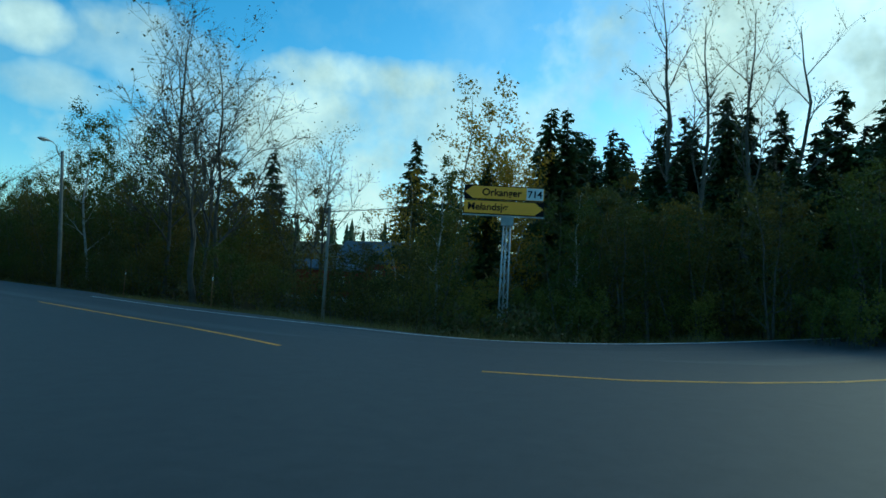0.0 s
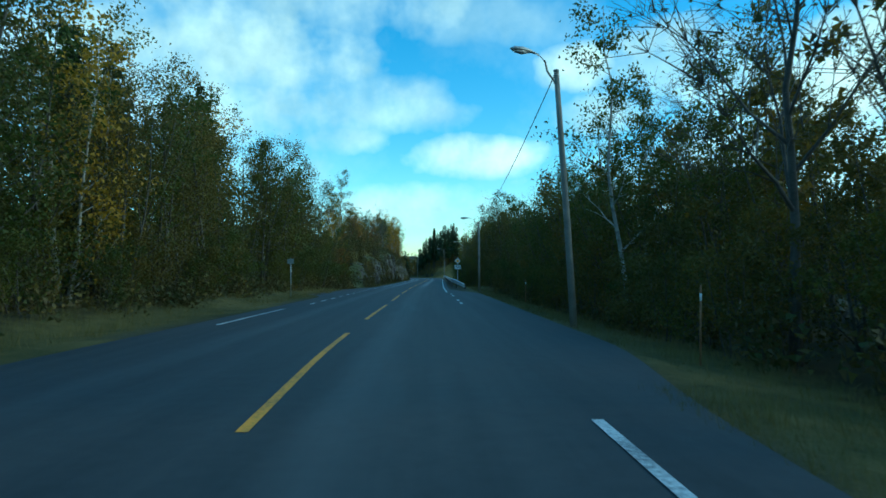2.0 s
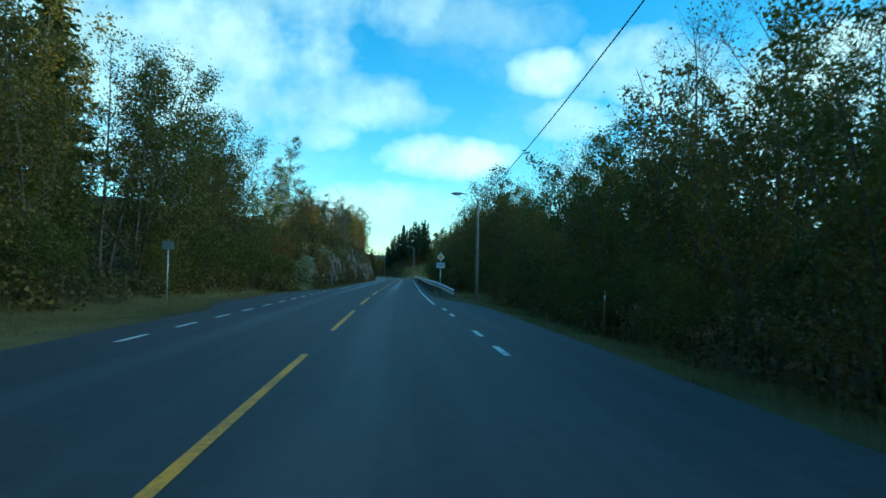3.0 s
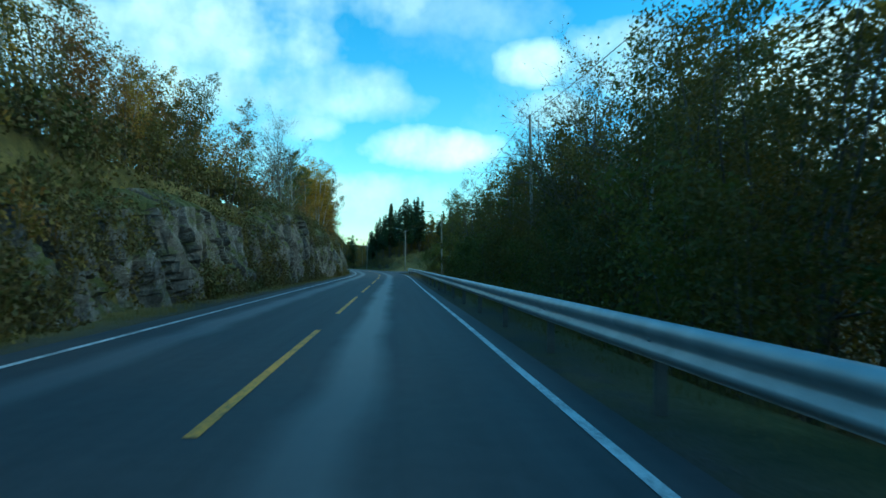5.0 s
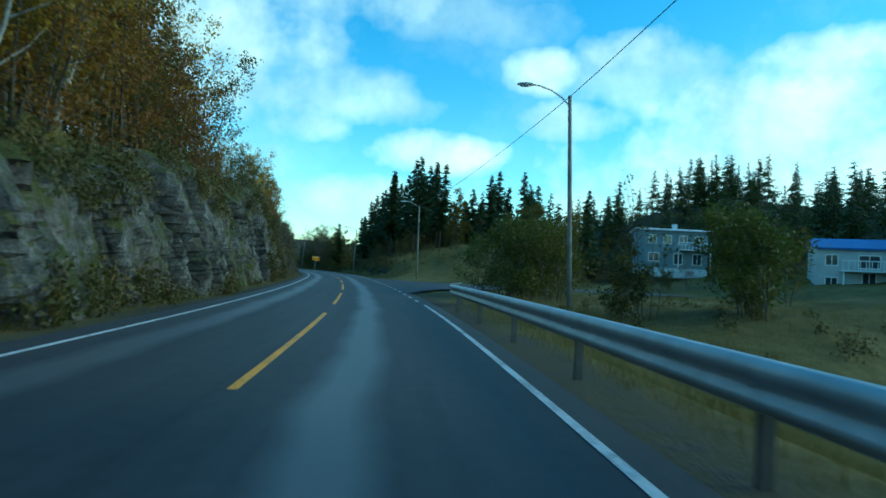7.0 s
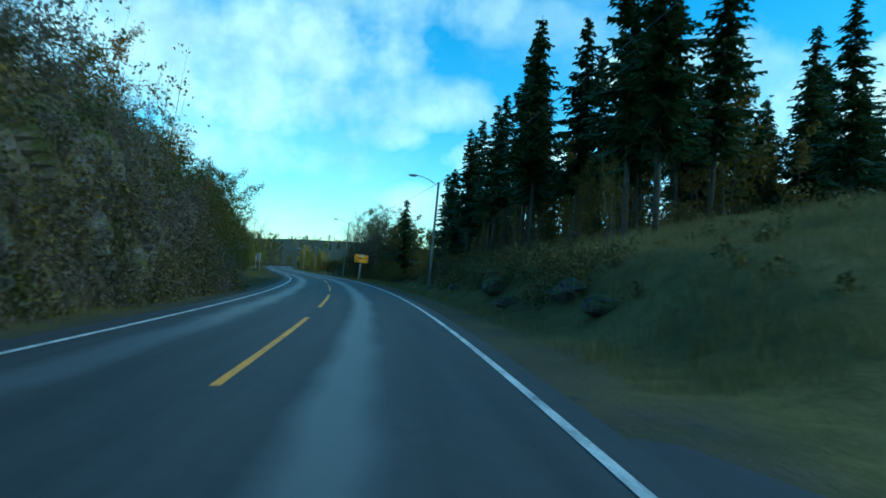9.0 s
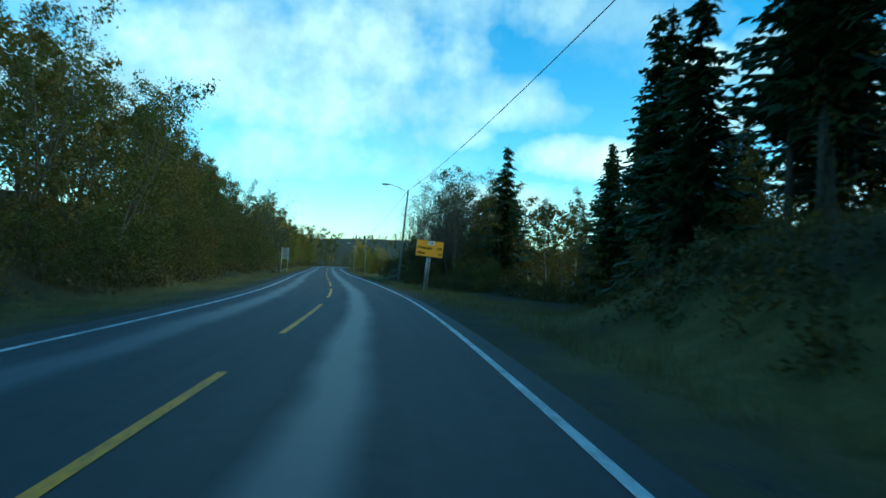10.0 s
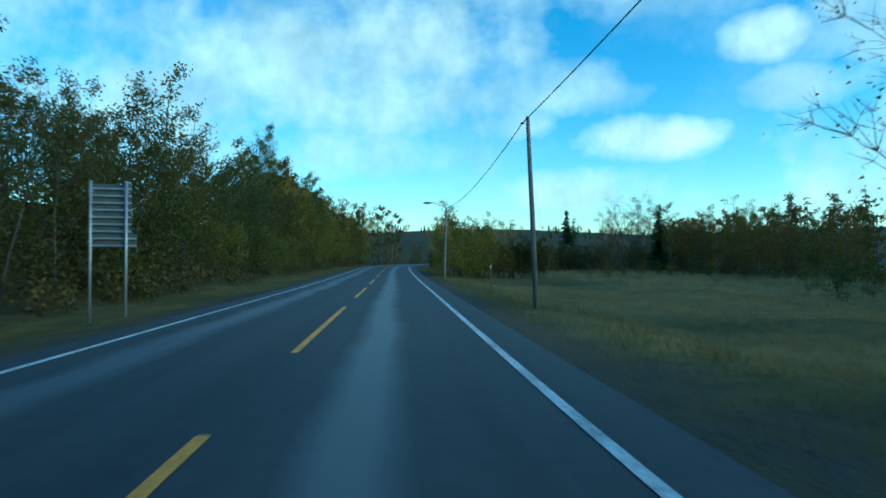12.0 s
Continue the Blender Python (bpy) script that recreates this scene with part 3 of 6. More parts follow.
def spruce(seed, tall, wide, bare, thin=1.0, gap=0.30):
    """A spruce: drooping boughs set unevenly up the trunk, each a row of hanging sprays."""
    rnd = random.Random(seed)
    wv, wf, lv, lf = [], [], [], []
    tube_into(wv, wf, [Vector((0, 0, -0.25)), Vector((0, 0, tall * 0.4)), Vector((0, 0, tall * 0.75)), Vector((0, 0, tall))], [0.010 * tall, 0.0075 * tall, 0.0045 * tall, 0.012], 7)
    if bare > 0.15:
        for _ in range(9):
            z, a = rnd.uniform(0.1, bare) * tall, rnd.uniform(0, 6.283)
            q = rnd.uniform(0.4, 1.1)
            tube_into(wv, wf, [Vector((0, 0, z)), Vector((math.cos(a) * q, math.sin(a) * q, z - 0.15 * q))], [0.02, 0.006], 3, False)
    z = tall * bare
    while z < tall * 0.985:
        f = (z - tall * bare) / (tall * (1 - bare))
        reach = wide * (1 - f) ** 0.8 * (0.7 + 0.3 * min(1, f * 5)) + 0.10
        for k in range(max(3, int((5 if f < 0.8 else 4) * thin))):
            a = rnd.uniform(0, 6.283)
            zz = z + rnd.uniform(-1.0, 1.0) * gap
            long = reach * rnd.uniform(0.35, 1.3)
            d = Vector((math.cos(a), math.sin(a), 0))
            side = Vector((-d.y, d.x, 0))
            steps = 2 + int(long / (0.32 if gap < 0.6 else 0.7))
            droop = rnd.uniform(0.10, 0.65)
            for i in range(steps):
                u = (i + 0.55) / steps
                p = d * long * u + Vector((0, 0, zz - long * droop * (u - 0.55 * u * u) + rnd.uniform(-0.08, 0.08)))
                w_ = (0.18 + 0.22 * long * (1 - u)) * rnd.uniform(0.6, 1.4) * (1.5 if gap > 0.6 else 1)
                ahead = d * (0.30 + 0.10 * long)
                for sgn in (-1, 1):
                    j = len(lv)
                    lv.extend((p - ahead * 0.45, p + ahead * rnd.uniform(0.2, 0.6), p + side * sgn * w_ + ahead * rnd.uniform(0.1, 0.9) + Vector((0, 0, -w_ * rnd.uniform(0.3, 1.2)))))
                    lf.append((j, j + 1, j + 2))
        z += gap * (1.15 - 0.35 * f)
    return wv, wf, lv, lf


def plant(name, made, bark, leaf, label, category, group):
    """A tree thing from its wood and its leaves, first set up away from the scene's end of the list."""
    wv, wf, lv, lf = made
    ob = thing(name, label=label, category=category, group=group)
    t = new("trunk", mesh_from("trunk", wv, wf, [bark], True))
    t.parent = ob
    if lf:
        c = new("crown", mesh_from("crown", lv, lf, [leaf]))
        c.parent = ob
    return ob


class Grove:
    """Makes each kind once, then copies it; the first one is set like the others."""

    def __init__(self):
        self.kinds, self.used, self.made, self.deep = {}, set(), {}, []

    def kind(self, key, *args):
        self.kinds[key], self.made[key] = plant(*args), args[1]

    def put(self, key, x, y, scale=1.0, turn=0.0, sink=0.0, lean=0.0, z=None, deep=False):
        ob = self.kinds[key]
        z = float(height(np.array([x]), np.array([y]))[0]) if z is None else z
        m = pose(x, y, z - sink, lean, 0, turn)
        if deep and key in self.used and key[:5] in ("backt", "ridge", "alder", "willo"):
            self.deep.append((key, m @ Matrix.Diagonal((scale, scale, scale, 1))))
            return None
        if key in self.used:
            ob = copy_thing(ob, m)
        else:
            self.used.add(key)
            ob.matrix_basis = m
        ob.scale = (scale, scale, scale)
        return ob

    def join_deep(self):
        """The crowded trees deep in the woods, one mesh."""
        verts, faces, mats, first = [], [], [], 0
        for key, m in self.deep:
            wv, wf, lv, lf = self.made[key]
            p = np.array([tuple(v) for v in wv + lv], float) @ np.array(m.to_3x3()).T + np.array(m.translation)
            verts.append(p)
            n = len(wv)
            faces += [tuple(i + first for i in f) for f in wf] + [tuple(i + first + n for i in f) for f in lf]
            mats += [0] * len(wf) + [2 if key[0] == "r" else 1] * len(lf)
            first += len(p)
        me = mesh_from("deep_woods", np.vstack(verts).tolist(), faces, [BARK, OLIVE_WOOD, NEEDLE], False, mats)
        tagged(new("deep_woods", me), "crowded leafy trees and spruces deep in the woods", "woods", kind="stuff")


grove = Grove()
SLENDER, BARE, ALDER = "slender birch with thinning green and yellow leaves", "tall grey tree almost bare of leaves", "bushy alder with dull olive leaves"
for i in range(3):
    grove.kind(f"birch{i}", "birch_tree", broadleaf(20 + i, 9.5, 0.085, 0.22, 0.19, 13, 2380, 0.056, fine=1), BIRCH, GREEN, SLENDER, "tree", "roadside trees")
    grove.kind(f"bare{i}", "bare_tree", broadleaf(40 + i, 10, 0.105, 0.22, 0.40, 14, 420, 0.055, up=0.95, fine=3), BARK, OLIVE, BARE, "tree", "roadside trees")
    grove.kind(f"alder{i}", "alder_tree", broadleaf(60 + i, 7.5, 0.07, 0.04, 0.25, 11, 2400, 0.0622, stems=2, fine=0), BARK, OLIVE, ALDER, "tree", "roadside trees")
    grove.kind(f"willow{i}", "willow_tree", broadleaf(70 + i, 7.5, 0.06, 0.04, 0.25, 10, 2400, 0.0622, stems=2, fine=0), BARK, GREEN, "bushy willow with dark green leaves", "tree", "roadside trees")
    grove.kind(f"backtree{i}", "forest_tree", broadleaf(65 + i, 8, 0.08, 0.05, 0.25, 8, 750, 0.1188, fine=0), BARK, OLIVE, "leafy tree deep in the roadside wood", "tree", "forest trees")
    grove.kind(f"bush{i}", "bush", broadleaf(80 + i, 3.4, 0.025, 0.02, 0.36, 4, 1725, 0.0608, stems=4, up=0.7, fine=0, lean=0.15), BARK, GREEN, "dense green roadside bush", "bush", "roadside bushes")
    grove.kind(f"brush{i}", "shrub", broadleaf(90 + i, 3.0, 0.025, 0.02, 0.36, 4, 1650, 0.0585, stems=4, up=0.7, fine=0, lean=0.15), BARK, OLIVE, "dull brown-green roadside shrub", "shrub", "roadside shrubs")
    grove.kind(f"spruce{i}", "spruce_tree", spruce(100 + i, 12, 2.3, 0.03, 1.9, 0.33), BARK, NEEDLE, "dark green spruce with drooping branches", "tree", "spruce trees")
    grove.kind(f"tallspruce{i}", "tall_spruce_tree", spruce(120 + i, 15, 2.1, 0.26, 1.3, 0.27), BARK, NEEDLE, "tall dark spruce with a bare lower trunk", "tree", "spruce trees")
    grove.kind(f"ridge{i}", "ridge_spruce_tree", spruce(130 + i, 12, 3.2, 0.03, 1.35, 0.7), BARK, NEEDLE, "dark spruce on the wooded ridge", "tree", "ridge spruces")
for i in range(2):
    grove.kind(f"close{i}", "alder_tree", broadleaf(62 + 7 * i, 8.0, 0.07, 0.05, 0.25, 12, 4600, 0.043, stems=2, fine=0), BARK, OLIVE, "tall alder with thinning olive leaves", "tree", "roadside trees")
    grove.kind(f"finebush{i}", "bush", broadleaf(80 + 10 * i, 3.3, 0.025, 0.02, 0.36, 4, 2500, 0.046, stems=4, up=0.7, fine=0, lean=0.15), BARK, (GREEN, OLIVE)[i], ("dense green roadside bush", "dull brown-green roadside bush")[i], "bush", "roadside bushes")
    grove.kind(f"pale{i}", "bush", broadleaf(86 + i, 3.2, 0.025, 0.02, 0.36, 4, 2380, 0.048, stems=4, up=0.7, fine=0, lean=0.15), BARK, PALE_LIT, "bright yellow-green roadside bush", "bush", "roadside bushes")
grove.kind("bigbare0", "bare_tree", broadleaf(46, 15, 0.20, 0.42, 0.27, 9, 150, 0.06, up=1.25, fine=2, lean=0.05), BARK, OLIVE, BARE, "tree", "roadside trees")
grove.kind("bigbare1", "bare_tree", broadleaf(53, 15, 0.18, 0.38, 0.25, 10, 200, 0.06, up=1.4, fine=2, lean=0.06), BARK, OLIVE, BARE, "tree", "roadside trees")
for i in range(2):
    grove.kind(f"twiggy{i}", "thicket", broadleaf(190 + i, 3.2, 0.025, 0.02, 0.36, 5, 900, 0.05, stems=4, up=0.8, fine=1, lean=0.15), BARK, GREY_LEAF, "grey-brown half-bare roadside thicket", "thicket", "roadside thickets")
for i in range(2):
    grove.kind(f"dense{i}", "birch_tree", broadleaf(26 + i, 8.5, 0.08, 0.05, 0.30, 14, 5200, 0.07, stems=2, fine=0), BARK, PALE_LIT, "bushy birch with dense yellow-green leaves", "tree", "autumn trees")
grove.kind("round", "birch_tree", broadleaf(24, 9.2, 0.10, 0.30, 0.27, 14, 3380, 0.0595, fine=1, up=0.8), BARK, GREEN, "round-crowned roadside tree with pale green leaves", "tree", "roadside trees")
for i in range(2):
    grove.kind(f"gold{i}", "golden_birch_tree", broadleaf(140 + i, 8.5, 0.08, 0.06, 0.22, 13, 3000, 0.0608, stems=2, fine=0), BIRCH, GOLD, "birch with golden autumn leaves", "tree", "autumn trees")
    grove.kind(f"rust{i}", "rowan_tree", broadleaf(160 + i, 6.5, 0.07, 0.10, 0.26, 10, 2250, 0.0608, stems=2, fine=0), BARK, RUST, "small tree with rusty orange autumn leaves", "tree", "autumn trees")
    grove.kind(f"whip{i}", "sapling", broadleaf(180 + i, 6.5, 0.03, 0.3, 0.12, 6, 190, 0.08, stems=5, fine=0), BARK, OLIVE, "thin almost bare sapling clump", "sapling", "saplings")

place = random.Random(7)
CLEAR = [((0, 0), 15), ((-14, -18), 12), ((13.7, 11.8), 2.2), ((7.7, 35), 1.2), ((5.6, 70), 1.2), ((4.6, 83), 1.5), ((-5.8, 57.4), 1.5), ((-54.6, 320.4), 3), ((-26.6, 277.2), 2.5),
         ((18.1, 29), 1.0), ((2.9, 162.5), 2), ((30, 225), 9), ((37, 199), 8), ((42, 55), 6), ((26.8, 40.7), 4), ((-45.5, 318), 4),
         ((17.5, 23), 3.2), ((24, 31.5), 3.5), ((31, 40.5), 3.5), ((36.5, 48), 3.5), ((14.4, 22.2), 2.6), ((20.5, 31), 3.2)]


def free(x, y):
    return all(math.hypot(x - a, y - b) > r for (a, b), r in CLEAR)


# low growth only, where the view opens over the last bend: middle, radius
OUTLOOK = [((-70, 458), 32), ((-90.5, 436.4), 8), ((-96.5, 455.5), 9), ((-105, 479), 11), ((-114, 507), 14), ((-124, 541), 16)]


def stand(s0, s1, c0, c1, count, kinds, low, high, sink=0.15, place=place):
    """Sets trees at random but evenly in a stretch along the road."""
    for k in range(count):
        s, c = s0 + (s1 - s0) * (k + place.random()) / count, place.uniform(c0, c1)
        x, y = spot(s, c)
        if abs(along([x], [y])[1][0]) < min(abs(c0), abs(c1)) - 0.4 or not free(x, y):
            continue
        key, size = place.choice(kinds), place.uniform(low, high)
        if any(math.hypot(x - a, y - b) < r for (a, b), r in OUTLOOK):
            size = min(size, 0.4)
        grove.put(key, x, y, size, place.uniform(0, 360), sink, place.uniform(-3, 3), deep=min(abs(c0), abs(c1)) >= 11)


FB = ["finebush0", "finebush1"]
CL = ["close0", "close1"]
RG = ["ridge0", "ridge1", "ridge2"]
B, A, U, Z = ["birch0", "birch1", "birch2"], ["alder0", "alder1", "alder2"], ["bush0", "bush1", "bush2"], ["bare0", "bare1", "bare2"]
R_ = ["brush0", "brush1", "brush2"]
SP, TS, GO, RU, WH = ["spruce1", "spruce2"], ["tallspruce0", "tallspruce1", "tallspruce2"], ["gold0", "gold1"], ["rust0", "rust1"], ["whip0", "whip1"]
TW = ["twiggy0", "twiggy1"]
W, K = ["willow0", "willow1", "willow2"], ["backtree0", "backtree1", "backtree2"]
# single trees that stand out
for key, x, y, size, turn in (("bare0", 10.3, 24.6, 1.15, 210), ("bare2", 11.6, 25.6, 1.05, 20), ("bare1", 11.6, 27.2, 0.95, 200), ("bare1", 11.2, 30.5, 1.0, 100), ("bigbare0", 26.4, 13.8, 1.0, 80), ("bigbare1", 27.4, 12.9, 0.95, 200), ("bigbare1", 29.2, 11.2, 1.0, 20), ("bigbare0", 31.6, 10.2, 0.95, 160),
                              ("birch2", 10.6, 40.0, 1.12, 10), ("bare1", 18.6, 29.0, 0.88, 70), ("bare2", 16.9, 28.4, 0.75, 10), ("spruce0", 34.5, 40.5, 1.15, 0), ("spruce1", 36.6, 40.5, 0.95, 50), ("gold0", 20.2, 20.6, 1.2, 0),
                              ("gold1", 21.6, 21.0, 0.9, 90), ("gold1", 20.9, 20.0, 1.1, 30), ("gold0", 22.3, 19.8, 0.95, 70), ("gold0", 23.4, 20.4, 0.95, 140), ("gold1", 19.2, 22.6, 0.8, 200), ("spruce2", 39.0, 31.0, 1.15, 0), ("spruce0", 42.5, 29.0, 1.2, 90), ("spruce1", 43.6, 31.0, 1.25, 0), ("birch0", 36.5, 32.0, 1.2, 0),
                              ("spruce0", -23.9, 291.2, 0.95, 0), ("birch0", -18.6, 292.5, 0.85, 0), ("birch2", -20.6, 294.0, 0.8, 60), ("birch0", 14.5, 54.0, 1.35, 0), ("willow0", 13.8, 60.0, 1.15, 0), ("bare2", -52.6, 312.2, 0.95, 0), ("bare1", -36.9, 327.6, 1.0, 40), ("alder1", -36.2, 329.0, 1.1, 40), ("bare0", -31.5, 314.5, 1.0, 0),
                              ("gold0", -60.5, 363.0, 0.74, 10), ("gold1", -57.6, 365.5, 0.68, 80), ("gold1", -61.6, 365.0, 0.7, 150), ("gold0", -55.6, 367.5, 0.6, 250), ("gold0", -62.6, 368.5, 0.6, 200), ("brush0", -55.6, 363.4, 0.9, 30), ("brush1", -59.0, 360.8, 0.6, 90), ("spruce0", -55.6, 408.0, 0.76, 0),
                              ("bare1", -47.4, 394.0, 0.9, 0), ("bare2", -45.4, 395.0, 0.85, 90), ("spruce1", -42.6, 394.0, 0.72, 0), ("alder0", -40.7, 393.0, 1.15, 0), ("alder2", -38.3, 394.0, 1.1, 60), ("spruce2", -28.0, 393.0, 0.78, 0),
                              ("spruce0", -10.4, 42.6, 0.9, 40), ("bare0", -8.9, 42.0, 0.85, 10)):
    grove.put(key, x, y, size, turn)
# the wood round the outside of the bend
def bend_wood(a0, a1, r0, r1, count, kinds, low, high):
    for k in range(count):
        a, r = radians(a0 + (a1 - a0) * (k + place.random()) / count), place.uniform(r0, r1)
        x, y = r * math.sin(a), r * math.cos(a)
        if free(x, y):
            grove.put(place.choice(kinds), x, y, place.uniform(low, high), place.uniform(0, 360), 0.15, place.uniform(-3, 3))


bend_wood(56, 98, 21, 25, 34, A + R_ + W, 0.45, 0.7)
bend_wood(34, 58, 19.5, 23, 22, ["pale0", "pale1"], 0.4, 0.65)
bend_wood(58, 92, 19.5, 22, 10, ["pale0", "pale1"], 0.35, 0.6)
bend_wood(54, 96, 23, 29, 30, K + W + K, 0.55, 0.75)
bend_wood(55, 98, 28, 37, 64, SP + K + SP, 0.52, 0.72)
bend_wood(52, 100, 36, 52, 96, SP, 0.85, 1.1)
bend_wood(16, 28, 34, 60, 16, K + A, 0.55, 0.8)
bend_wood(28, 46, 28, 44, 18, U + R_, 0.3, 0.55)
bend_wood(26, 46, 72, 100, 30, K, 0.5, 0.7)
# right side, from the junction on
stand(-62, 13, 9.5, 13, 24, W + A + B, 0.5, 0.75)
stand(-62, 12, 14, 24, 22, K + SP, 0.5, 0.72)
stand(-62, 0, 20, 40, 14, SP, 0.7, 0.9)
stand(14, 82, 7.4, 8.8, 38, FB, 0.6, 0.95)
stand(30, 82, 9.0, 12, 30, CL + W, 0.65, 0.9)
stand(14, 30, 9.0, 12, 8, A + W, 0.4, 0.6)
stand(36, 82, 10, 16, 18, B + WH + Z, 0.9, 1.25)
stand(32, 90, 11.5, 20, 60, K, 0.75, 1.0)
stand(14, 32, 14, 22, 8, K, 0.5, 0.7)
stand(60, 90, 24, 40, 10, K + SP, 0.8, 1.0)
stand(236, 270, 28, 44, 24, RG, 0.7, 0.95)
stand(82, 142, 6.2, 7.8, 36, FB, 0.9, 1.25)
stand(82, 138, 8.2, 11, 30, CL, 1.0, 1.3)
stand(92, 134, 11, 14, 16, A, 1.25, 1.5)
stand(84, 136, 10, 15, 18, B + Z + A, 1.05, 1.35)
stand(84, 136, 13, 24, 34, K, 1.0, 1.25)
stand(98, 132, 10.5, 14, 16, CL + W, 0.95, 1.15)
stand(96, 136, 8.6, 12, 12, Z + B + Z, 1.0, 1.25)
stand(38, 66, 9, 13, 18, W + A, 0.7, 0.95)
stand(330, 425, 37, 44, 70, A + W + U, 0.6, 1.0)
for key, s, c, size in (("round", 145.0, 6.6, 1.0), ("round", 144.0, 7.6, 0.95), ("round", 142.5, 9.4, 0.9)):
    grove.put(key, *spot(s, c), size, s * 50)
# the open land and the houses' garden
stand(174, 184, 9.5, 13.5, 9, R_ + A + U, 0.75, 1.0)
stand(163, 166, 9.5, 11.5, 3, R_ + WH, 0.8, 1.0)
stand(161, 164, 14.6, 15.4, 2, U, 1.1, 1.3)
stand(208, 216, 18, 26, 6, R_ + W, 0.6, 0.9)
stand(176, 186, 26, 34, 3, A, 0.6, 0.9)
stand(170, 215, 36, 44, 8, R_, 0.5, 0.8)
stand(170, 300, 44, 60, 110, RG + K + RG, 0.5, 0.8)
stand(170, 300, 60, 85, 170, RG, 0.55, 0.85)
stand(170, 300, 85, 110, 90, RG, 0.6, 0.9)
stand(236, 320, 40, 60, 30, RG + K, 0.6, 0.9)
stand(238, 264, 15, 30, 30, K + SP, 0.6, 0.9)
stand(262, 284, 13.5, 30, 28, RG + K, 0.7, 1.0)
# spruces on the bank
stand(230, 262, 10.2, 13, 9, TS, 0.8, 0.98)
stand(233, 266, 14, 20, 11, TS, 0.8, 1.0)
stand(236, 276, 12, 16, 24, A + W, 0.5, 0.75)
stand(232, 268, 22, 40, 16, SP + TS, 0.85, 1.05)
stand(226, 256, 7.5, 9.0, 6, WH, 0.4, 0.6)
stand(226, 262, 8.5, 12, 6, WH, 0.3, 0.5)
stand(257, 268, 10, 13, 5, TS + SP, 0.7, 0.95)
stand(274, 287, 17, 24, 9, SP, 0.8, 1.0)
stand(292, 308, 9, 13, 12, A + W + Z, 0.6, 0.85)
stand(266, 308, 11.5, 13.5, 12, R_, 0.4, 0.65)
stand(286, 310, 8.4, 11.5, 22, FB + FB + FB, 0.6, 0.85)
stand(290, 312, 12, 22, 20, K, 0.75, 1.0)
stand(306, 323, 8.2, 13, 22, FB + FB + FB, 0.35, 0.6)
stand(308, 322, 9, 14, 8, Z, 0.6, 0.8)
stand(309, 321, 13, 20, 6, K, 0.35, 0.5)
stand(297, 310, 12, 17, 7, K, 0.5, 0.8)
stand(84, 100, 8, 13, 10, CL, 0.95, 1.15)
stand(298, 314, 8, 14, 9, A + R_ + RU, 0.45, 0.7)
stand(290, 312, 24, 40, 18, K + SP, 0.55, 0.8)
# beyond the field
stand(310, 480, 40, 47, 84, K + A + K, 0.6, 1.0)
stand(345, 352, 20, 26, 3, U, 0.5, 0.7)
stand(310, 490, 48, 60, 60, K, 0.75, 1.05)
stand(330, 400, 46, 54, 8, RG, 0.7, 1.0)
stand(380, 470, 6, 14, 18, GO + A + R_, 0.5, 0.8)
stand(404, 470, 13, 44, 46, R_ + TW + ["twiggy0"], 0.8, 1.25)
stand(396, 404, 6.5, 10, 4, GO, 0.6, 0.85)
stand(400, 440, 17, 46, 34, R_, 0.8, 1.2)
stand(322, 352, -18, -10.5, 14, A + W, 0.6, 0.8)
stand(322, 420, -24, -12, 46, K, 0.6, 0.8)
# left side
stand(75, 92, -10, -6.4, 18, A + RU + U + W, 0.55, 0.85)
stand(28, 84, -9.4, -7.6, 38, FB + FB + FB, 0.6, 1.0)
stand(26, 84, -12, -8.8, 40, CL + CL + CL + W, 1.0, 1.35)
stand(26, 84, -14, -9.5, 26, GO + B + A, 1.0, 1.35)
stand(26, 84, -22, -14, 22, SP + K + B, 1.0, 1.25)
stand(86, 101, -10.5, -7.6, 11, GO + B + RU + A, 0.65, 0.95)
stand(103, 114, -9.5, -7.6, 6, GO + A + RU, 0.5, 0.75)
stand(99, 118, -9, -7.0, 16, A + R_ + RU + TW, 0.55, 0.8, 0)
stand(98, 128, -11, -7, 32, RU + WH + GO + WH + R_, 0.38, 0.6)
stand(128, 150, -10.5, -7, 18, WH + B + WH + Z, 0.6, 0.8)
stand(128, 150, -9.5, -6.8, 12, R_ + RU, 0.35, 0.5)
stand(153, 164, -11, -6.8, 16, GO + RU + A + GO, 0.75, 1.0)
stand(156, 172, -10.5, -6.6, 16, GO + A + RU + GO + RU, 0.85, 1.1)
stand(153, 178, -10.5, -6.8, 24, RU + GO + A + RU, 0.8, 1.05)
stand(172, 206, -10.5, -6.6, 34, GO + A + RU + RU + WH, 0.5, 0.8)
stand(84, 224, -20, -12, 40, K + B + WH, 0.4, 0.65)
stand(200, 248, -12, -7.0, 62, TW + TW + TW + R_ + RU, 0.6, 0.95)
stand(206, 250, -14, -9, 16, Z + WH + RU + TW, 0.5, 0.7)
stand(246, 330, -10.2, -8.2, 52, FB + FB + FB, 0.75, 1.15)
stand(248, 264, -13.5, -9.8, 9, A + W + TW, 0.55, 0.75)
stand(226, 256, -8.8, -6.4, 30, TW, 0.5, 0.8)
stand(264, 332, -13.5, -9.8, 44, CL + CL + W[:2], 0.9, 1.2)
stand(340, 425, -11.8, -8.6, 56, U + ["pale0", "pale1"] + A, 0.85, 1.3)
stand(378, 432, -14, -9.5, 24, GO + A + ["round"], 0.8, 1.05)
stand(264, 330, -20, -14, 22, B + K + GO, 1.0, 1.2)
stand(266, 332, -16, -11, 36, K, 0.85, 1.1)
stand(328, 362, -13, -9.5, 20, A + W, 0.7, 0.95)
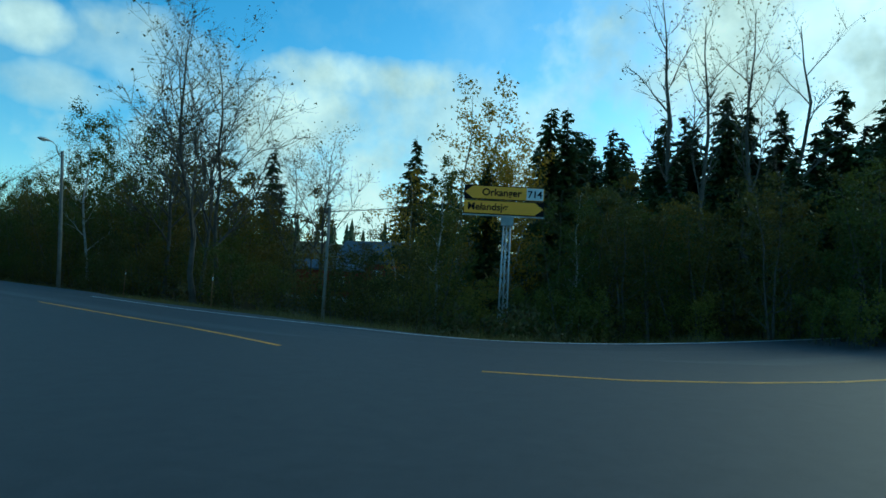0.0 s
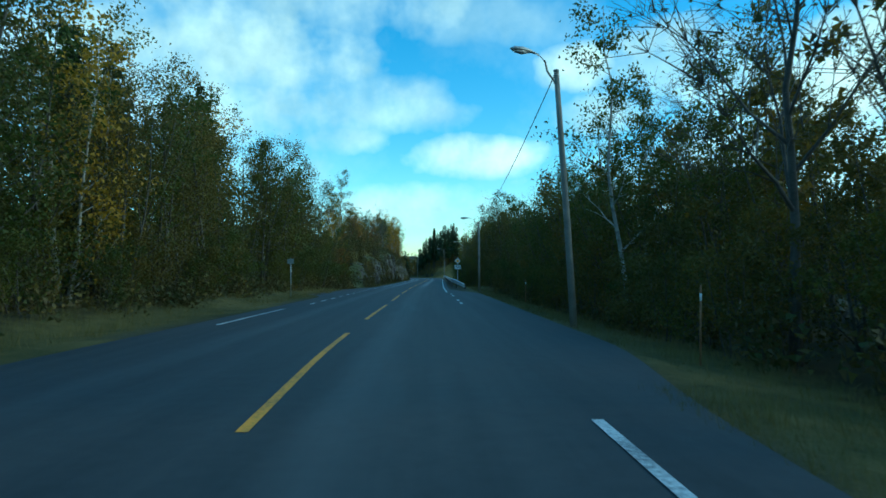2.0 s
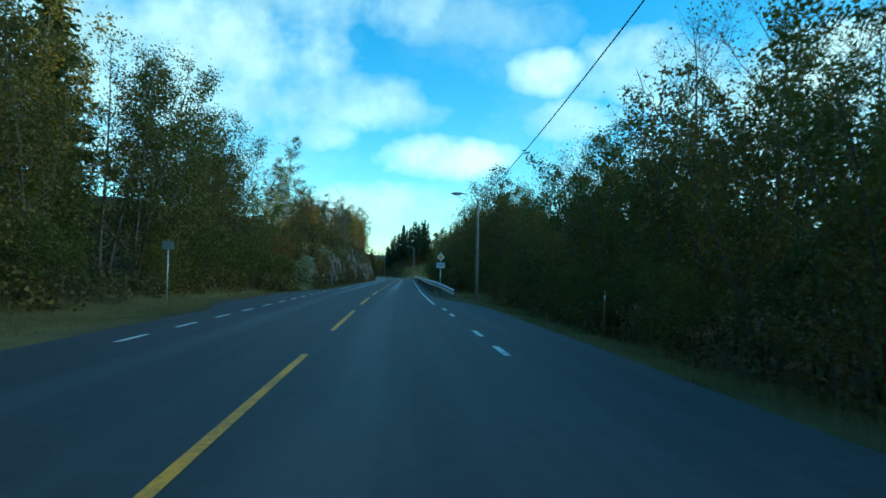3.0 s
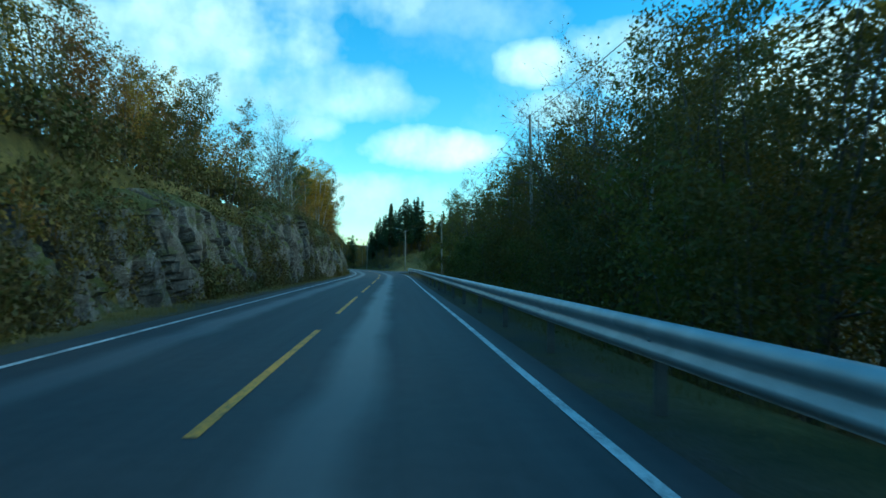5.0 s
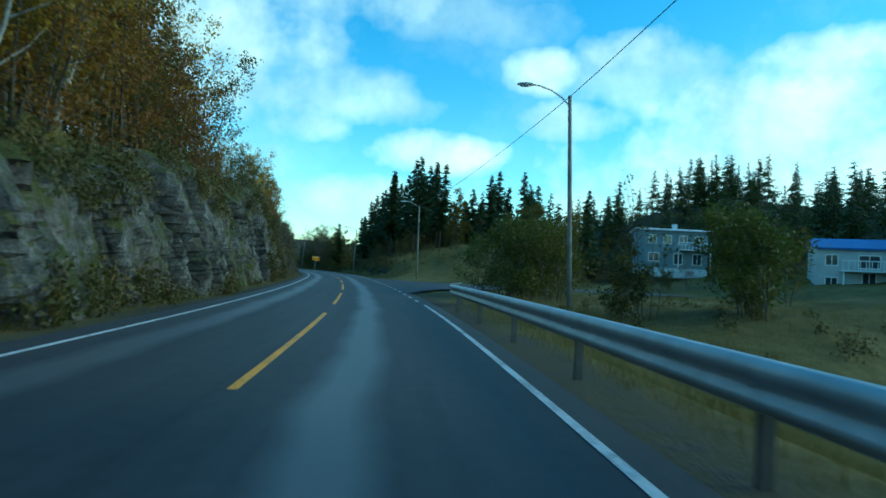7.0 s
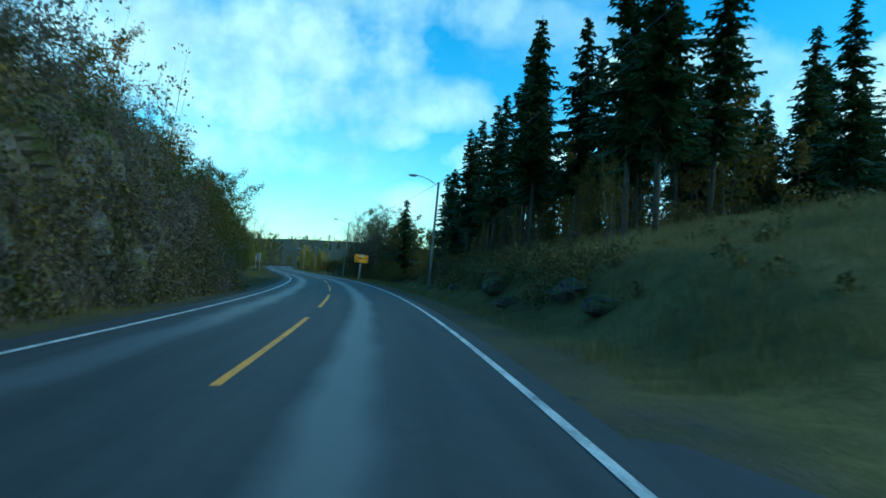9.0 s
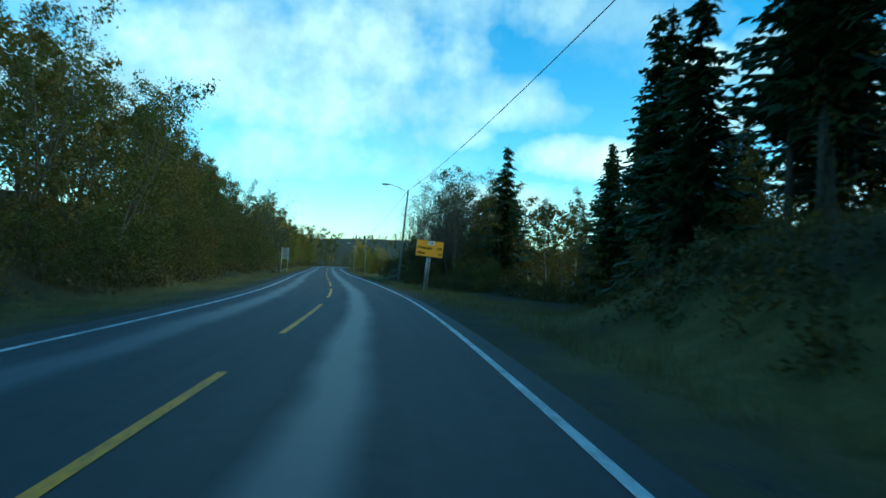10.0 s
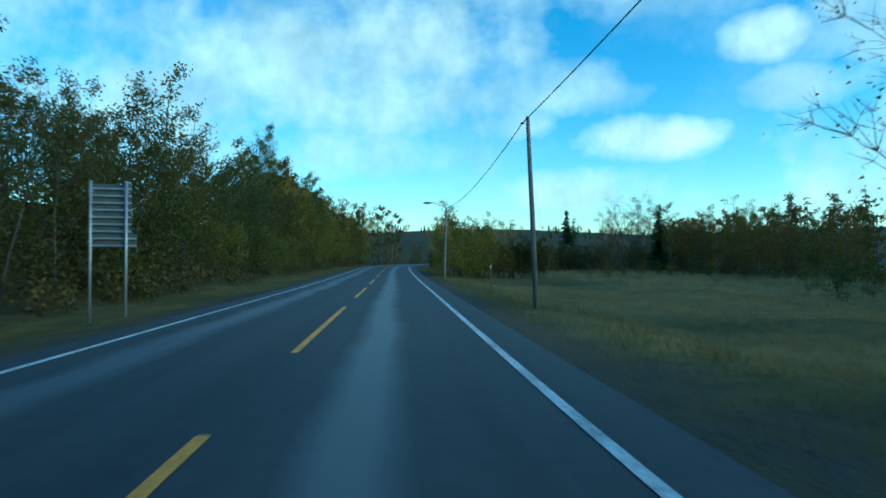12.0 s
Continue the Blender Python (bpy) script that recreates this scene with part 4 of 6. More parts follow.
stand(362, 385, -13, -9.5, 18, A + W, 0.75, 1.0)
stand(385, 480, -13, -9.5, 44, K + GO + A, 0.95, 1.25)
stand(330, 385, -20, -13, 26, K + A + W, 0.68, 0.88)
stand(385, 480, -20, -13, 36, K + B + GO, 1.1, 1.4)
stand(446, 520, 6, 14, 24, A + K + GO, 0.4, 0.55)
stand(440, 520, -16, -7, 40, K + A, 0.5, 0.7)
# brush before the grey house
for k, (x, y) in enumerate(((20.5, 207), (23, 208), (25.5, 207), (28, 208.5), (30.5, 207.5), (22, 211), (33, 209))):
    grove.put(("brush0", "brush1", "twiggy0", "brush2")[k % 4], x, y, 0.8 + 0.07 * (k % 3), 70 * k)
# more of the wood behind the bank, and the bushes before the houses
stand(236, 272, 14.5, 22, 26, K, 0.85, 1.15)
stand(298, 310, 13, 20, 8, K, 0.55, 0.8)
stand(162, 164, 14.6, 15.6, 2, U, 1.2, 1.4)
stand(128, 140.5, 8.2, 12.5, 10, CL + CL + W, 0.7, 0.9)
stand(171, 182, 8.2, 11.5, 10, U + FB, 1.05, 1.45)
# tall dense trees before the mound
last = random.Random(23)
stand(295, 308.5, 10, 15, 9, CL + A, 0.95, 1.25, place=last)
stand(296, 309, 13, 19, 4, K, 0.9, 1.1, place=last)
# growth before the red shed
for key, x, y, size in (("close0", 14.5, 30.5, 0.62), ("finebush0", 13.0, 28.8, 1.2), ("finebush1", 16.5, 31.5, 1.2), ("close1", 17.5, 33.6, 0.6), ("finebush1", 18.6, 34.4, 1.1)):
    grove.put(key, x, y, size, 50 * x, 0.1)
# taller growth over the end of the cutting
stand(212, 238, -9, -7, 16, TW + WH + RU, 0.75, 1.1, place=last)
stand(234, 252, -10, -7.6, 9, A + RU + B, 0.75, 0.95, place=last)
# round the last bend: the yellowing trees outside it
stand(382, 424, -13, -8.6, 26, ["dense0", "dense1"], 0.7, 0.95, place=last)
stand(392, 428, -19, -13, 16, ["dense0", "dense1"], 0.85, 1.05, place=last)


def across_field(rows, keys, low, high):
    """Growth seen over the field: rows of (distance, degrees to the left of north) from the field's near corner."""
    for d, a in rows:
        x, y = -44.1 - d * math.sin(radians(a)), 309.4 + d * math.cos(radians(a))
        grove.put(last.choice(keys), x, y, last.uniform(low, high), last.uniform(0, 360), 0.1, last.uniform(-3, 3))


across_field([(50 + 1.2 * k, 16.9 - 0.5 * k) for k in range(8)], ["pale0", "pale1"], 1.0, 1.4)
across_field([(53 + 1.5 * k, 16.6 - 0.7 * k) for k in range(5)], ["dense0", "gold1"], 0.5, 0.62)
across_field([(58 + 0.5 * (k % 3), 15.6 - 0.55 * k) for k in range(14)], ["brush2", "twiggy1", "brush1"], 0.95, 1.2)
across_field([(88 + 3 * (k % 3), 9.6 - 0.5 * k) for k in range(16)], ["twiggy1", "brush0", "brush1"], 0.9, 1.3)
across_field([(90 + 4 * (k % 3), 3.6 - 1.15 * k) for k in range(12)], ["close0", "close1", "rust1"], 0.95, 1.2)
across_field([(66 + 3 * (k % 4), 3 - 1.3 * k) for k in range(9)], ["brush0", "bush1", "brush2"], 0.45, 0.75)
across_field([(107, 6.6), (108, 6.2)], ["ridge1", "spruce0"], 0.68, 0.74)
grove.join_deep()

# ---- rock cutting on the left ----


def rock_material():
    m, n = material("grey_rock")
    pos = n.add("ShaderNodeTexCoord").outputs["Object"]
    up = n.add("ShaderNodeSeparateXYZ", {0: n.add("ShaderNodeNewGeometry").outputs["Normal"]}).outputs[2]
    big, mid, fine = n.noise(pos, 0.35, 4), n.noise(pos, 2.2, 6, 0.7), n.noise(pos, 16, 5, 0.7)
    stone = n.ramp(n.math("ADD", n.math("MULTIPLY", mid, 0.6), n.math("MULTIPLY", fine, 0.4)),
                   [(0.36, (0.022, 0.020, 0.019)), (0.50, (0.10, 0.096, 0.092)), (0.62, (0.25, 0.24, 0.225)), (0.76, (0.42, 0.40, 0.37))])
    stone = n.mix(n.math("MULTIPLY_ADD", big, 3.0, -1.35, clamp=True), stone, (0.15, 0.125, 0.10))
    tall = n.add("ShaderNodeVectorMath", {0: pos, 1: (1.0, 1.0, 0.22)}, operation="MULTIPLY").outputs[0]
    streak = n.math("MULTIPLY_ADD", n.noise(tall, 1.4, 5, 0.65), 4.0, -1.9, clamp=True)
    stone = n.mix(n.math("MULTIPLY", streak, 0.55), stone, (0.030, 0.026, 0.022))
    moss = n.ramp(fine, [(0.3, (0.025, 0.035, 0.010)), (0.7, (0.10, 0.10, 0.03))])
    grown = n.math("MULTIPLY_ADD", n.math("ADD", n.math("MULTIPLY", up, 0.8), n.math("MULTIPLY", n.math("SUBTRACT", n.noise(pos, 0.9, 4), 0.5), 2.6)), 2.4, -0.25, clamp=True)
    crack = n.add("ShaderNodeTexVoronoi", {"Scale": 1.3, "Vector": pos}, feature="DISTANCE_TO_EDGE").outputs["Distance"]
    relief = n.math("ADD", n.math("MULTIPLY", mid, 0.8), n.math("MULTIPLY", n.math("MINIMUM", crack, 0.12), 3.0))
    finish(n, n.mix(grown, stone, moss), 0.9, bump=n.math("ADD", relief, n.math("MULTIPLY", fine, 0.3)), bump_strength=0.9, bump_distance=0.10, specular=0.25)
    return m


ROCK = rock_material()


def rock_top(s):
    return 4.4 + 0.9 * math.sin(s * 0.11) + 0.5 * math.sin(s * 0.31 + 1) + 0.8 * float(ease(s, 138, 160))


def chance(a, b):
    v = math.sin(a * 12.9898 + b * 78.233) * 43758.5453
    return v - math.floor(v)


def rock_at(s, f, s0=82, s1=240):
    """A place on the blasted face: the distance right of the middle line and the height."""
    fade = float(between(s, s0 + 6, s1 - 7, 7))
    z = rock_top(s) * (0.08 + 0.92 * fade) * f - 0.3
    out = 4.75 + 0.25 * math.sin(s * 0.07) + 1.1 * f + 6.7 * max(0, f - 0.86)
    # tall leaning blocks of uneven width, broken at uneven heights, then a smaller set on top
    bump = 0.8 * noise.noise(Vector((s * 0.22 + z * 0.1, z * 0.15, 0)))
    for wide, high, deep, key in ((1.5, 1.9, 0.85, 1.0), (0.55, 0.8, 0.36, 7.0)):
        u = (s + 0.28 * z + 0.25 * wide * math.sin(z * 1.7 / wide + s * 0.3)) / wide
        u += 0.35 * math.sin(u * 1.9 + key)
        col = math.floor(u)
        v = z / (high * (0.7 + 0.8 * chance(col, key))) + 3 * chance(col, key + 1) + 0.8 * (u - col) * (2 * chance(col, key + 5) - 1)
        row = math.floor(v)
        bump += deep * (0.8 * chance(col, key + 6) + 0.3 * chance(col + 31 * row, key + 2) - 0.55)
        bump += deep * (chance(col + 17 * row, key + 3) - 0.5) * (u - col - 0.5) + 0.2 * deep * (chance(col + 13 * row, key + 4) - 0.5) * (v - row - 0.5)
        bump += 0.16 * deep * max(0.0, 1 - min(u - col, col + 1 - u) / 0.10)
    bump += 0.10 * noise.noise(Vector((s * 3.1, z * 2.6, 5)))
    cleft = abs(noise.noise(Vector((s * 0.45 + z * 0.2, z * 0.08, 7.0))))
    bump += 0.9 * max(0, 1 - cleft / 0.10)
    return -(out + bump * (0.35 + 0.65 * min(1, f * 4)) * fade), z


def build_rock(s0, s1):
    n, rows = int((s1 - s0) / 0.16), 34
    verts = []
    for i in range(n + 1):
        s = s0 + (s1 - s0) * i / n
        for k in range(rows + 1):
            c, z = rock_at(s, k / rows)
            x, y = spot(s, c)
            verts.append((x, y, z))
    w = rows + 1
    faces = [(i * w + k, i * w + k + 1, (i + 1) * w + k + 1, (i + 1) * w + k) for i in range(n) for k in range(rows)]
    ob = new("rock_face", mesh_from("rock_face", verts, faces, [ROCK]))
    tagged(ob, "blasted grey rock cutting with moss and rust stains", "rock face", kind="structure")


build_rock(82, 240)


def boulder(seed, at, size, label):
    rnd = random.Random(seed)
    bm = bmesh.new()
    bmesh.ops.create_icosphere(bm, subdivisions=3, radius=1)
    for v in bm.verts:
        p = v.co * 1.3 + Vector((seed * 3.1, 0, 0))
        d, pts = noise.voronoi(p, distance_metric="DISTANCE", exponent=2.5)
        v.co *= 0.8 + 0.35 * noise.cell(pts[0] * 3) * 0.6 + 0.15 * noise.noise(p * 2)
        v.co.z *= 0.65
    bmesh.ops.transform(bm, matrix=Matrix.Diagonal((size * rnd.uniform(0.8, 1.2), size, size, 1)), verts=bm.verts)
    me = bpy.data.meshes.new("boulder")
    bm.to_mesh(me)
    bm.free()
    me.materials.append(ROCK)
    ob = new("boulder", me)
    z = float(height(np.array([at[0]]), np.array([at[1]]))[0])
    ob.matrix_world = pose(at[0], at[1], z + size * 0.25, 0, 0, seed * 40)
    tagged(ob, label, "boulder", "verge boulders")


for i, (s, c, size) in enumerate([(221, 6.6, 0.55), (224, 6.9, 0.7), (229, 6.3, 0.5), (233, 6.8, 0.8), (236, 7.3, 0.6), (241, 6.6, 0.45), (303, 6.2, 0.6), (306, 6.6, 0.8),
                                 (309, 6.0, 0.45), (306.5, 7.2, 0.6), (308.6, 7.4, 0.5), (322, -6.0, 0.5), (323.3, -6.5, 0.38), (321.2, -6.4, 0.3), (227, -6.3, 0.35), (212, -4.6, 0.3), (198, -4.5, 0.25)]):
    boulder(i, spot(s, c), size, "grey mossy boulder lying on the grass verge")

# ---- guard rail ----


RAIL_POST = worn("weathered_rail_post", (0.07, 0.065, 0.055), (0.17, 0.16, 0.14), 4, 0.75, 0.2, 0.2)


def rail_c(s):
    return 3.75 + 0.9 * (1 - float(ease(s, 72, 80))) + 0.9 * float(ease(s, 161, 166)) ** 2


def build_rail(s0, s1):
    ob = thing("guard_rail", label="galvanised steel guard rail with a w-shaped beam beside the road", category="guard rail")
    # profile: distance from the road side and height, a w-beam with rolled edges
    prof = [(0.01, 0.43), (0.03, 0.425), (0.02, 0.445), (-0.035, 0.475), (-0.05, 0.50), (-0.045, 0.53), (0.01, 0.575), (0.015, 0.605), (-0.045, 0.65), (-0.06, 0.685), (-0.055, 0.72), (-0.02, 0.765), (0.02, 0.78), (0.03, 0.765)]
    seg, s = 4.0, s0
    while s < s1 - 0.5:
        e = min(s + seg, s1)
        verts, m = [], 4
        for i in range(m + 1):
            t = s + (e + 0.12 - s) * i / m
            dip = -0.40 * (1 - float(ease(t, s0, s0 + 7)))
            for layer in (0.0, 0.004):
                for a, h in prof:
                    x, y = spot(t, rail_c(t) + a + layer - 0.002 * (i == m))
                    verts.append((x, y, h + dip))
        w = 2 * len(prof)
        k_ = len(prof)
        faces = []
        for i in range(m):
            for k in range(k_ - 1):
                faces.append((i * w + k, i * w + k + 1, (i + 1) * w + k + 1, (i + 1) * w + k))
                faces.append((i * w + k_ + k + 1, i * w + k_ + k, (i + 1) * w + k_ + k, (i + 1) * w + k_ + k + 1))
        beam = new("beam", mesh_from("beam", verts, faces, [STEEL], True))
        beam.parent = ob
        s = e
    post = None
    for s in np.arange(s0 + 1.0, s1, 4.0):
        dip = -0.36 * (1 - float(ease(s, s0, s0 + 7)))
        x, y = spot(s, rail_c(s) + 0.10)
        if post is None:
            bm = box(0.055, 0.11, 1.4, 0.006)
            p = post = part("post", bm, RAIL_POST, ob)
        else:
            p = new("post", post.data)
            p.parent = ob
        p.matrix_world = pose(x, y, -0.72 + dip, 0, 0, heading(s) + 90)
    bolt = None
    for s in np.arange(s0 + 1.0, s1, 4.0):
        x, y = spot(s, rail_c(s) - 0.012)
        dip = -0.36 * (1 - float(ease(s, s0, s0 + 7)))
        if bolt is None:
            bm = bmesh.new()
            bmesh.ops.create_cone(bm, cap_ends=True, segments=8, radius1=0.022, radius2=0.014, depth=0.02, matrix=pose(0, 0, 0, 0, -90, 0))
            b = bolt = part("bolt", bm, STEEL, ob)
        else:
            b = new("bolt", bolt.data)
            b.parent = ob
        b.matrix_world = pose(x, y, 0.598 + dip, 0, 0, heading(s))


build_rail(72, 166)

# ---- street lamps, poles and wires ----
LAMP_GREY = worn("lamp_head_grey", (0.30, 0.31, 0.31), (0.50, 0.51, 0.52), 6, 0.5, 0.3, 0.05)
LAMP_GLASS = worn("lamp_lens", (0.45, 0.46, 0.46), (0.70, 0.71, 0.70), 8, 0.25, 0.0, 0.02)
WIRE_BLACK = worn("black_cable", (0.012, 0.012, 0.012), (0.03, 0.03, 0.03), 9, 0.6, 0, 0.05)


def street_lamp(base, top, reach, turn, label):
    """A wooden pole with a curved arm and a lamp head; reach is towards the road."""
    bx, by, bz = base
    ob = thing("street_lamp", base, turn, label, "street lamp", "street lamps")
    lean = pose(0, 0, 0, 0, 0, -turn) @ Vector((top[0] - bx, top[1] - by, 0))
    h = top[2] - bz
    part("pole", pipe([Vector((0, 0, -0.5)), lean * 0.35 + Vector((0, 0, h * 0.35)), lean * 0.7 + Vector((0, 0, h * 0.7)), lean + Vector((0, 0, h))], [0.095, 0.088, 0.078, 0.066], 12), POLE_WOOD, ob)
    tip = lean + Vector((0, 0, h))
    part("pole_cap", pipe([tip + Vector((0, 0, -0.02)), tip + Vector((0, 0, 0.03)), tip + Vector((0, 0, 0.05))], [0.075, 0.075, 0.03], 10), DULL_STEEL, ob)
    arm = [tip + Vector((-0.07, 0, -0.28)), tip + Vector((-0.30, 0, -0.05)), tip + Vector((-0.62 * reach, 0, 0.20)), tip + Vector((-reach, 0, 0.34)), tip + Vector((-reach - 0.2, 0, 0.36))]
    part("arm", pipe(arm, [0.028, 0.028, 0.026, 0.024, 0.024], 8), DULL_STEEL, ob, "grey curved steel arm")
    for z in (-0.3, -0.12):
        part("clamp", pipe([tip + Vector((0, 0, z - 0.02)), tip + Vector((0, 0, z + 0.02))], 0.078, 12), DULL_STEEL, ob)
    head = pipe([Vector((0.12, 0, 0)), Vector((0.0, 0, 0.01)), Vector((-0.12, 0, 0.02)), Vector((-0.34, 0, 0.02)), Vector((-0.56, 0, 0.0)), Vector((-0.68, 0, -0.02))], [0.03, 0.045, 0.09, 0.12, 0.10, 0.03], 12)
    for v in head.verts:
        v.co.z *= 0.62
        v.co += arm[-1]
    hd = part("lamp_head", head, LAMP_GREY, ob, "grey cobra-shaped lamp head")
    lens = pipe([Vector((-0.16, 0, 0)), Vector((-0.3, 0, -0.005)), Vector((-0.5, 0, -0.005)), Vector((-0.6, 0, 0.01))], [0.04, 0.092, 0.085, 0.02], 10)
    for v in lens.verts:
        v.co.z = v.co.z * 0.55 - 0.042
        v.co += arm[-1]
    part("lens", lens, LAMP_GLASS, hd, "pale lamp lens")
    ob.matrix_world = pose(*base, 0, 0, turn)
    return Vector(base) + (pose(0, 0, 0, 0, 0, turn) @ tip)


def wooden_pole(base, top, label, r=0.09):
    ob = thing("utility_pole", base, 0, label, "utility pole", "utility poles")
    d = Vector(top) - Vector(base)
    part("pole", pipe([Vector((0, 0, -0.5)), d * 0.5, d], [r * 1.1, r, r * 0.8], 12), POLE_WOOD, ob)
    part("pole_cap", pipe([d + Vector((0, 0, -0.01)), d + Vector((0, 0, 0.04))], [r * 0.85, r * 0.5], 10), DULL_STEEL, ob)
    part("insulator", pipe([d + Vector((-0.10, 0, -0.16)), d + Vector((-0.16, 0, -0.16)), d + Vector((-0.2, 0, -0.15))], [0.02, 0.035, 0.02], 8), WIRE_BLACK, ob, "dark cable clamp")
    return Vector(top) + Vector((-0.15, 0, -0.15))


def ground_z(x, y):
    return float(height(np.array([x]), np.array([y]))[0])


hooks = []
WEATHERED = "weathered grey wooden lamp pole with a curved arm beside the road"
hooks.append(street_lamp((7.9, 34.8, -0.1), (7.62, 35.2, 6.45), 0.6, 34, WEATHERED))
hooks.append(street_lamp((5.75, 69.0, -0.1), (5.8, 69.5, 5.25), 0.6, 3, WEATHERED))
hooks.append(wooden_pole((6.9, 113.2, ground_z(6.9, 113.2)), (6.55, 113.0, 9.6), "tall weathered wooden pole rising out of the bushes"))
hooks.append(street_lamp((2.9, 162.3, -0.3), (2.75, 163.2, 8.0), 1.15, 2, WEATHERED))
hooks.append(street_lamp((-3.6, 210.4, 0.2), (-3.7, 210.6, 8.3), 1.2, 6, WEATHERED))
hooks.append(street_lamp((-14.8, 245.5, 0.3), (-14.75, 247.2, 7.3), 1.2, 14, "leaning grey wooden lamp pole on the grassy bank"))
hooks.append(street_lamp((-32.3, 291.5, -0.2), (-31.95, 291.9, 7.5), 1.3, 21, WEATHERED))
hooks.append(wooden_pole((-46.95, 327.0, ground_z(-46.95, 327.0)), (-47.35, 327.8, 5.35), "slim weathered wooden pole standing in the grass", 0.07))
hooks.append(street_lamp((-57.1, 350.8, -0.5), (-57.0, 351.0, 4.75), 0.7, 20, "small wooden lamp pole beside the field"))


def cable(a, b, sag, radius=0.014):
    pts = [a.lerp(b, i / 16) - Vector((0, 0, sag * 4 * (i / 16) * (1 - i / 16))) for i in range(17)]
    bm = pipe(pts, radius, 5)
    me = bpy.data.meshes.new("overhead_cable")
    bm.to_mesh(me)
    bm.free()
    me.materials.append(WIRE_BLACK)
    tagged(new("overhead_cable", me), "black overhead cable strung between the poles", "cable", "overhead cables")


for a, b in zip(hooks, hooks[1:]):
    cable(a, b, 0.45)
next_hook = wooden_pole((36, 25.5, ground_z(36, 25.5)), (36.2, 25.5, 8.6), "grey wooden power pole among the trees")

verge_hook = wooden_pole((10.9, 16.7, ground_z(10.9, 16.7)), (10.9, 16.7, 3.2), "short slim grey pole on the verge holding a cable", 0.05)
cable(verge_hook, next_hook, 0.3)

# ---- road signs ----
SIGN_YELLOW = worn("sign_yellow", (0.88, 0.36, 0.010), (0.96, 0.43, 0.015), 1.5, 0.45, 0, 0.02)
SIGN_WHITE = worn("sign_white", (0.62, 0.63, 0.62), (0.80, 0.80, 0.79), 2, 0.45, 0, 0.02)
SIGN_BLACK = worn("sign_black", (0.008, 0.008, 0.008), (0.02, 0.02, 0.02), 3, 0.85, 0, 0.02, specular=0.15)
SIGN_BACK = worn("sign_back_aluminium", (0.26, 0.28, 0.27), (0.42, 0.44, 0.43), 2, 0.5, 0.6, 0.1)


def letters(text, size, parent, at, name="lettering"):
    """Flat raised lettering, facing -y, its left end at the place."""
    cu = bpy.data.curves.new(name, "FONT")
    cu.body, cu.size, cu.extrude, cu.offset = text, size, 0.002, 0.005
    tmp = bpy.data.objects.new(name, cu)
    me = bpy.data.meshes.new_from_object(tmp)
    bpy.data.objects.remove(tmp)
    me.materials.clear()
    me.materials.append(SIGN_BLACK)
    for p in me.polygons:
        p.material_index = 0
    ob = new(name, me)
    ob.parent = parent
    ob.matrix_basis = pose(*at, 90, 0, 0)
    return tagged(ob, "black lettering")


def plate(points, thick, front=0.0):
    """A flat plate from its outline in x and z, its front facing -y at y = front."""
    bm = bmesh.new()
    a = [bm.verts.new((x, front, z)) for x, z in points]
    b = [bm.verts.new((x, front + thick, z)) for x, z in points]
    bm.faces.new(a)
    bm.faces.new(b[::-1])
    for i in range(len(a)):
        j = (i + 1) % len(a)
        bm.faces.new((a[j], a[i], b[i], b[j]))
    bmesh.ops.recalc_face_normals(bm, faces=bm.faces[:])
    return bm


def rect(x0, z0, x1, z1, r=0.0):
    if not r:
        return [(x0, z0), (x1, z0), (x1, z1), (x0, z1)]
    out = []
    for cx, cz, a0 in ((x1 - r, z0 + r, -90), (x1 - r, z1 - r, 0), (x0 + r, z1 - r, 90), (x0 + r, z0 + r, 180)):
        out += [(cx + r * math.cos(radians(a0 + k * 30)), cz + r * math.sin(radians(a0 + k * 30))) for k in range(4)]
    return out


def mast_into(ob, h, wide=0.20, deep=0.16, x=0.0, y=0.10):
    """A lattice mast: corner tubes joined by zigzag braces."""
    feet = [(-wide / 2, 0), (wide / 2, 0), (0, deep)]
    for fx, fy in feet:
        part("mast_leg", pipe([Vector((x + fx, y + fy, -0.4)), Vector((x + fx * 0.75, y + fy * 0.75, h))], 0.024, 8), STEEL, ob)
    n = int(h / 0.30)
    for (ax, ay), (bx, by) in zip(feet, feet[1:] + feet[:1]):
        verts, faces, pts = [], [], []
        for i in range(n + 1):
            k = 1 - 0.25 * i / n
            px, py = (ax, ay) if i % 2 else (bx, by)
            pts.append(Vector((x + px * k, y + py * k, 0.05 + (h - 0.1) * i / n)))
        part("brace", pipe(pts, 0.011, 5), STEEL, ob)


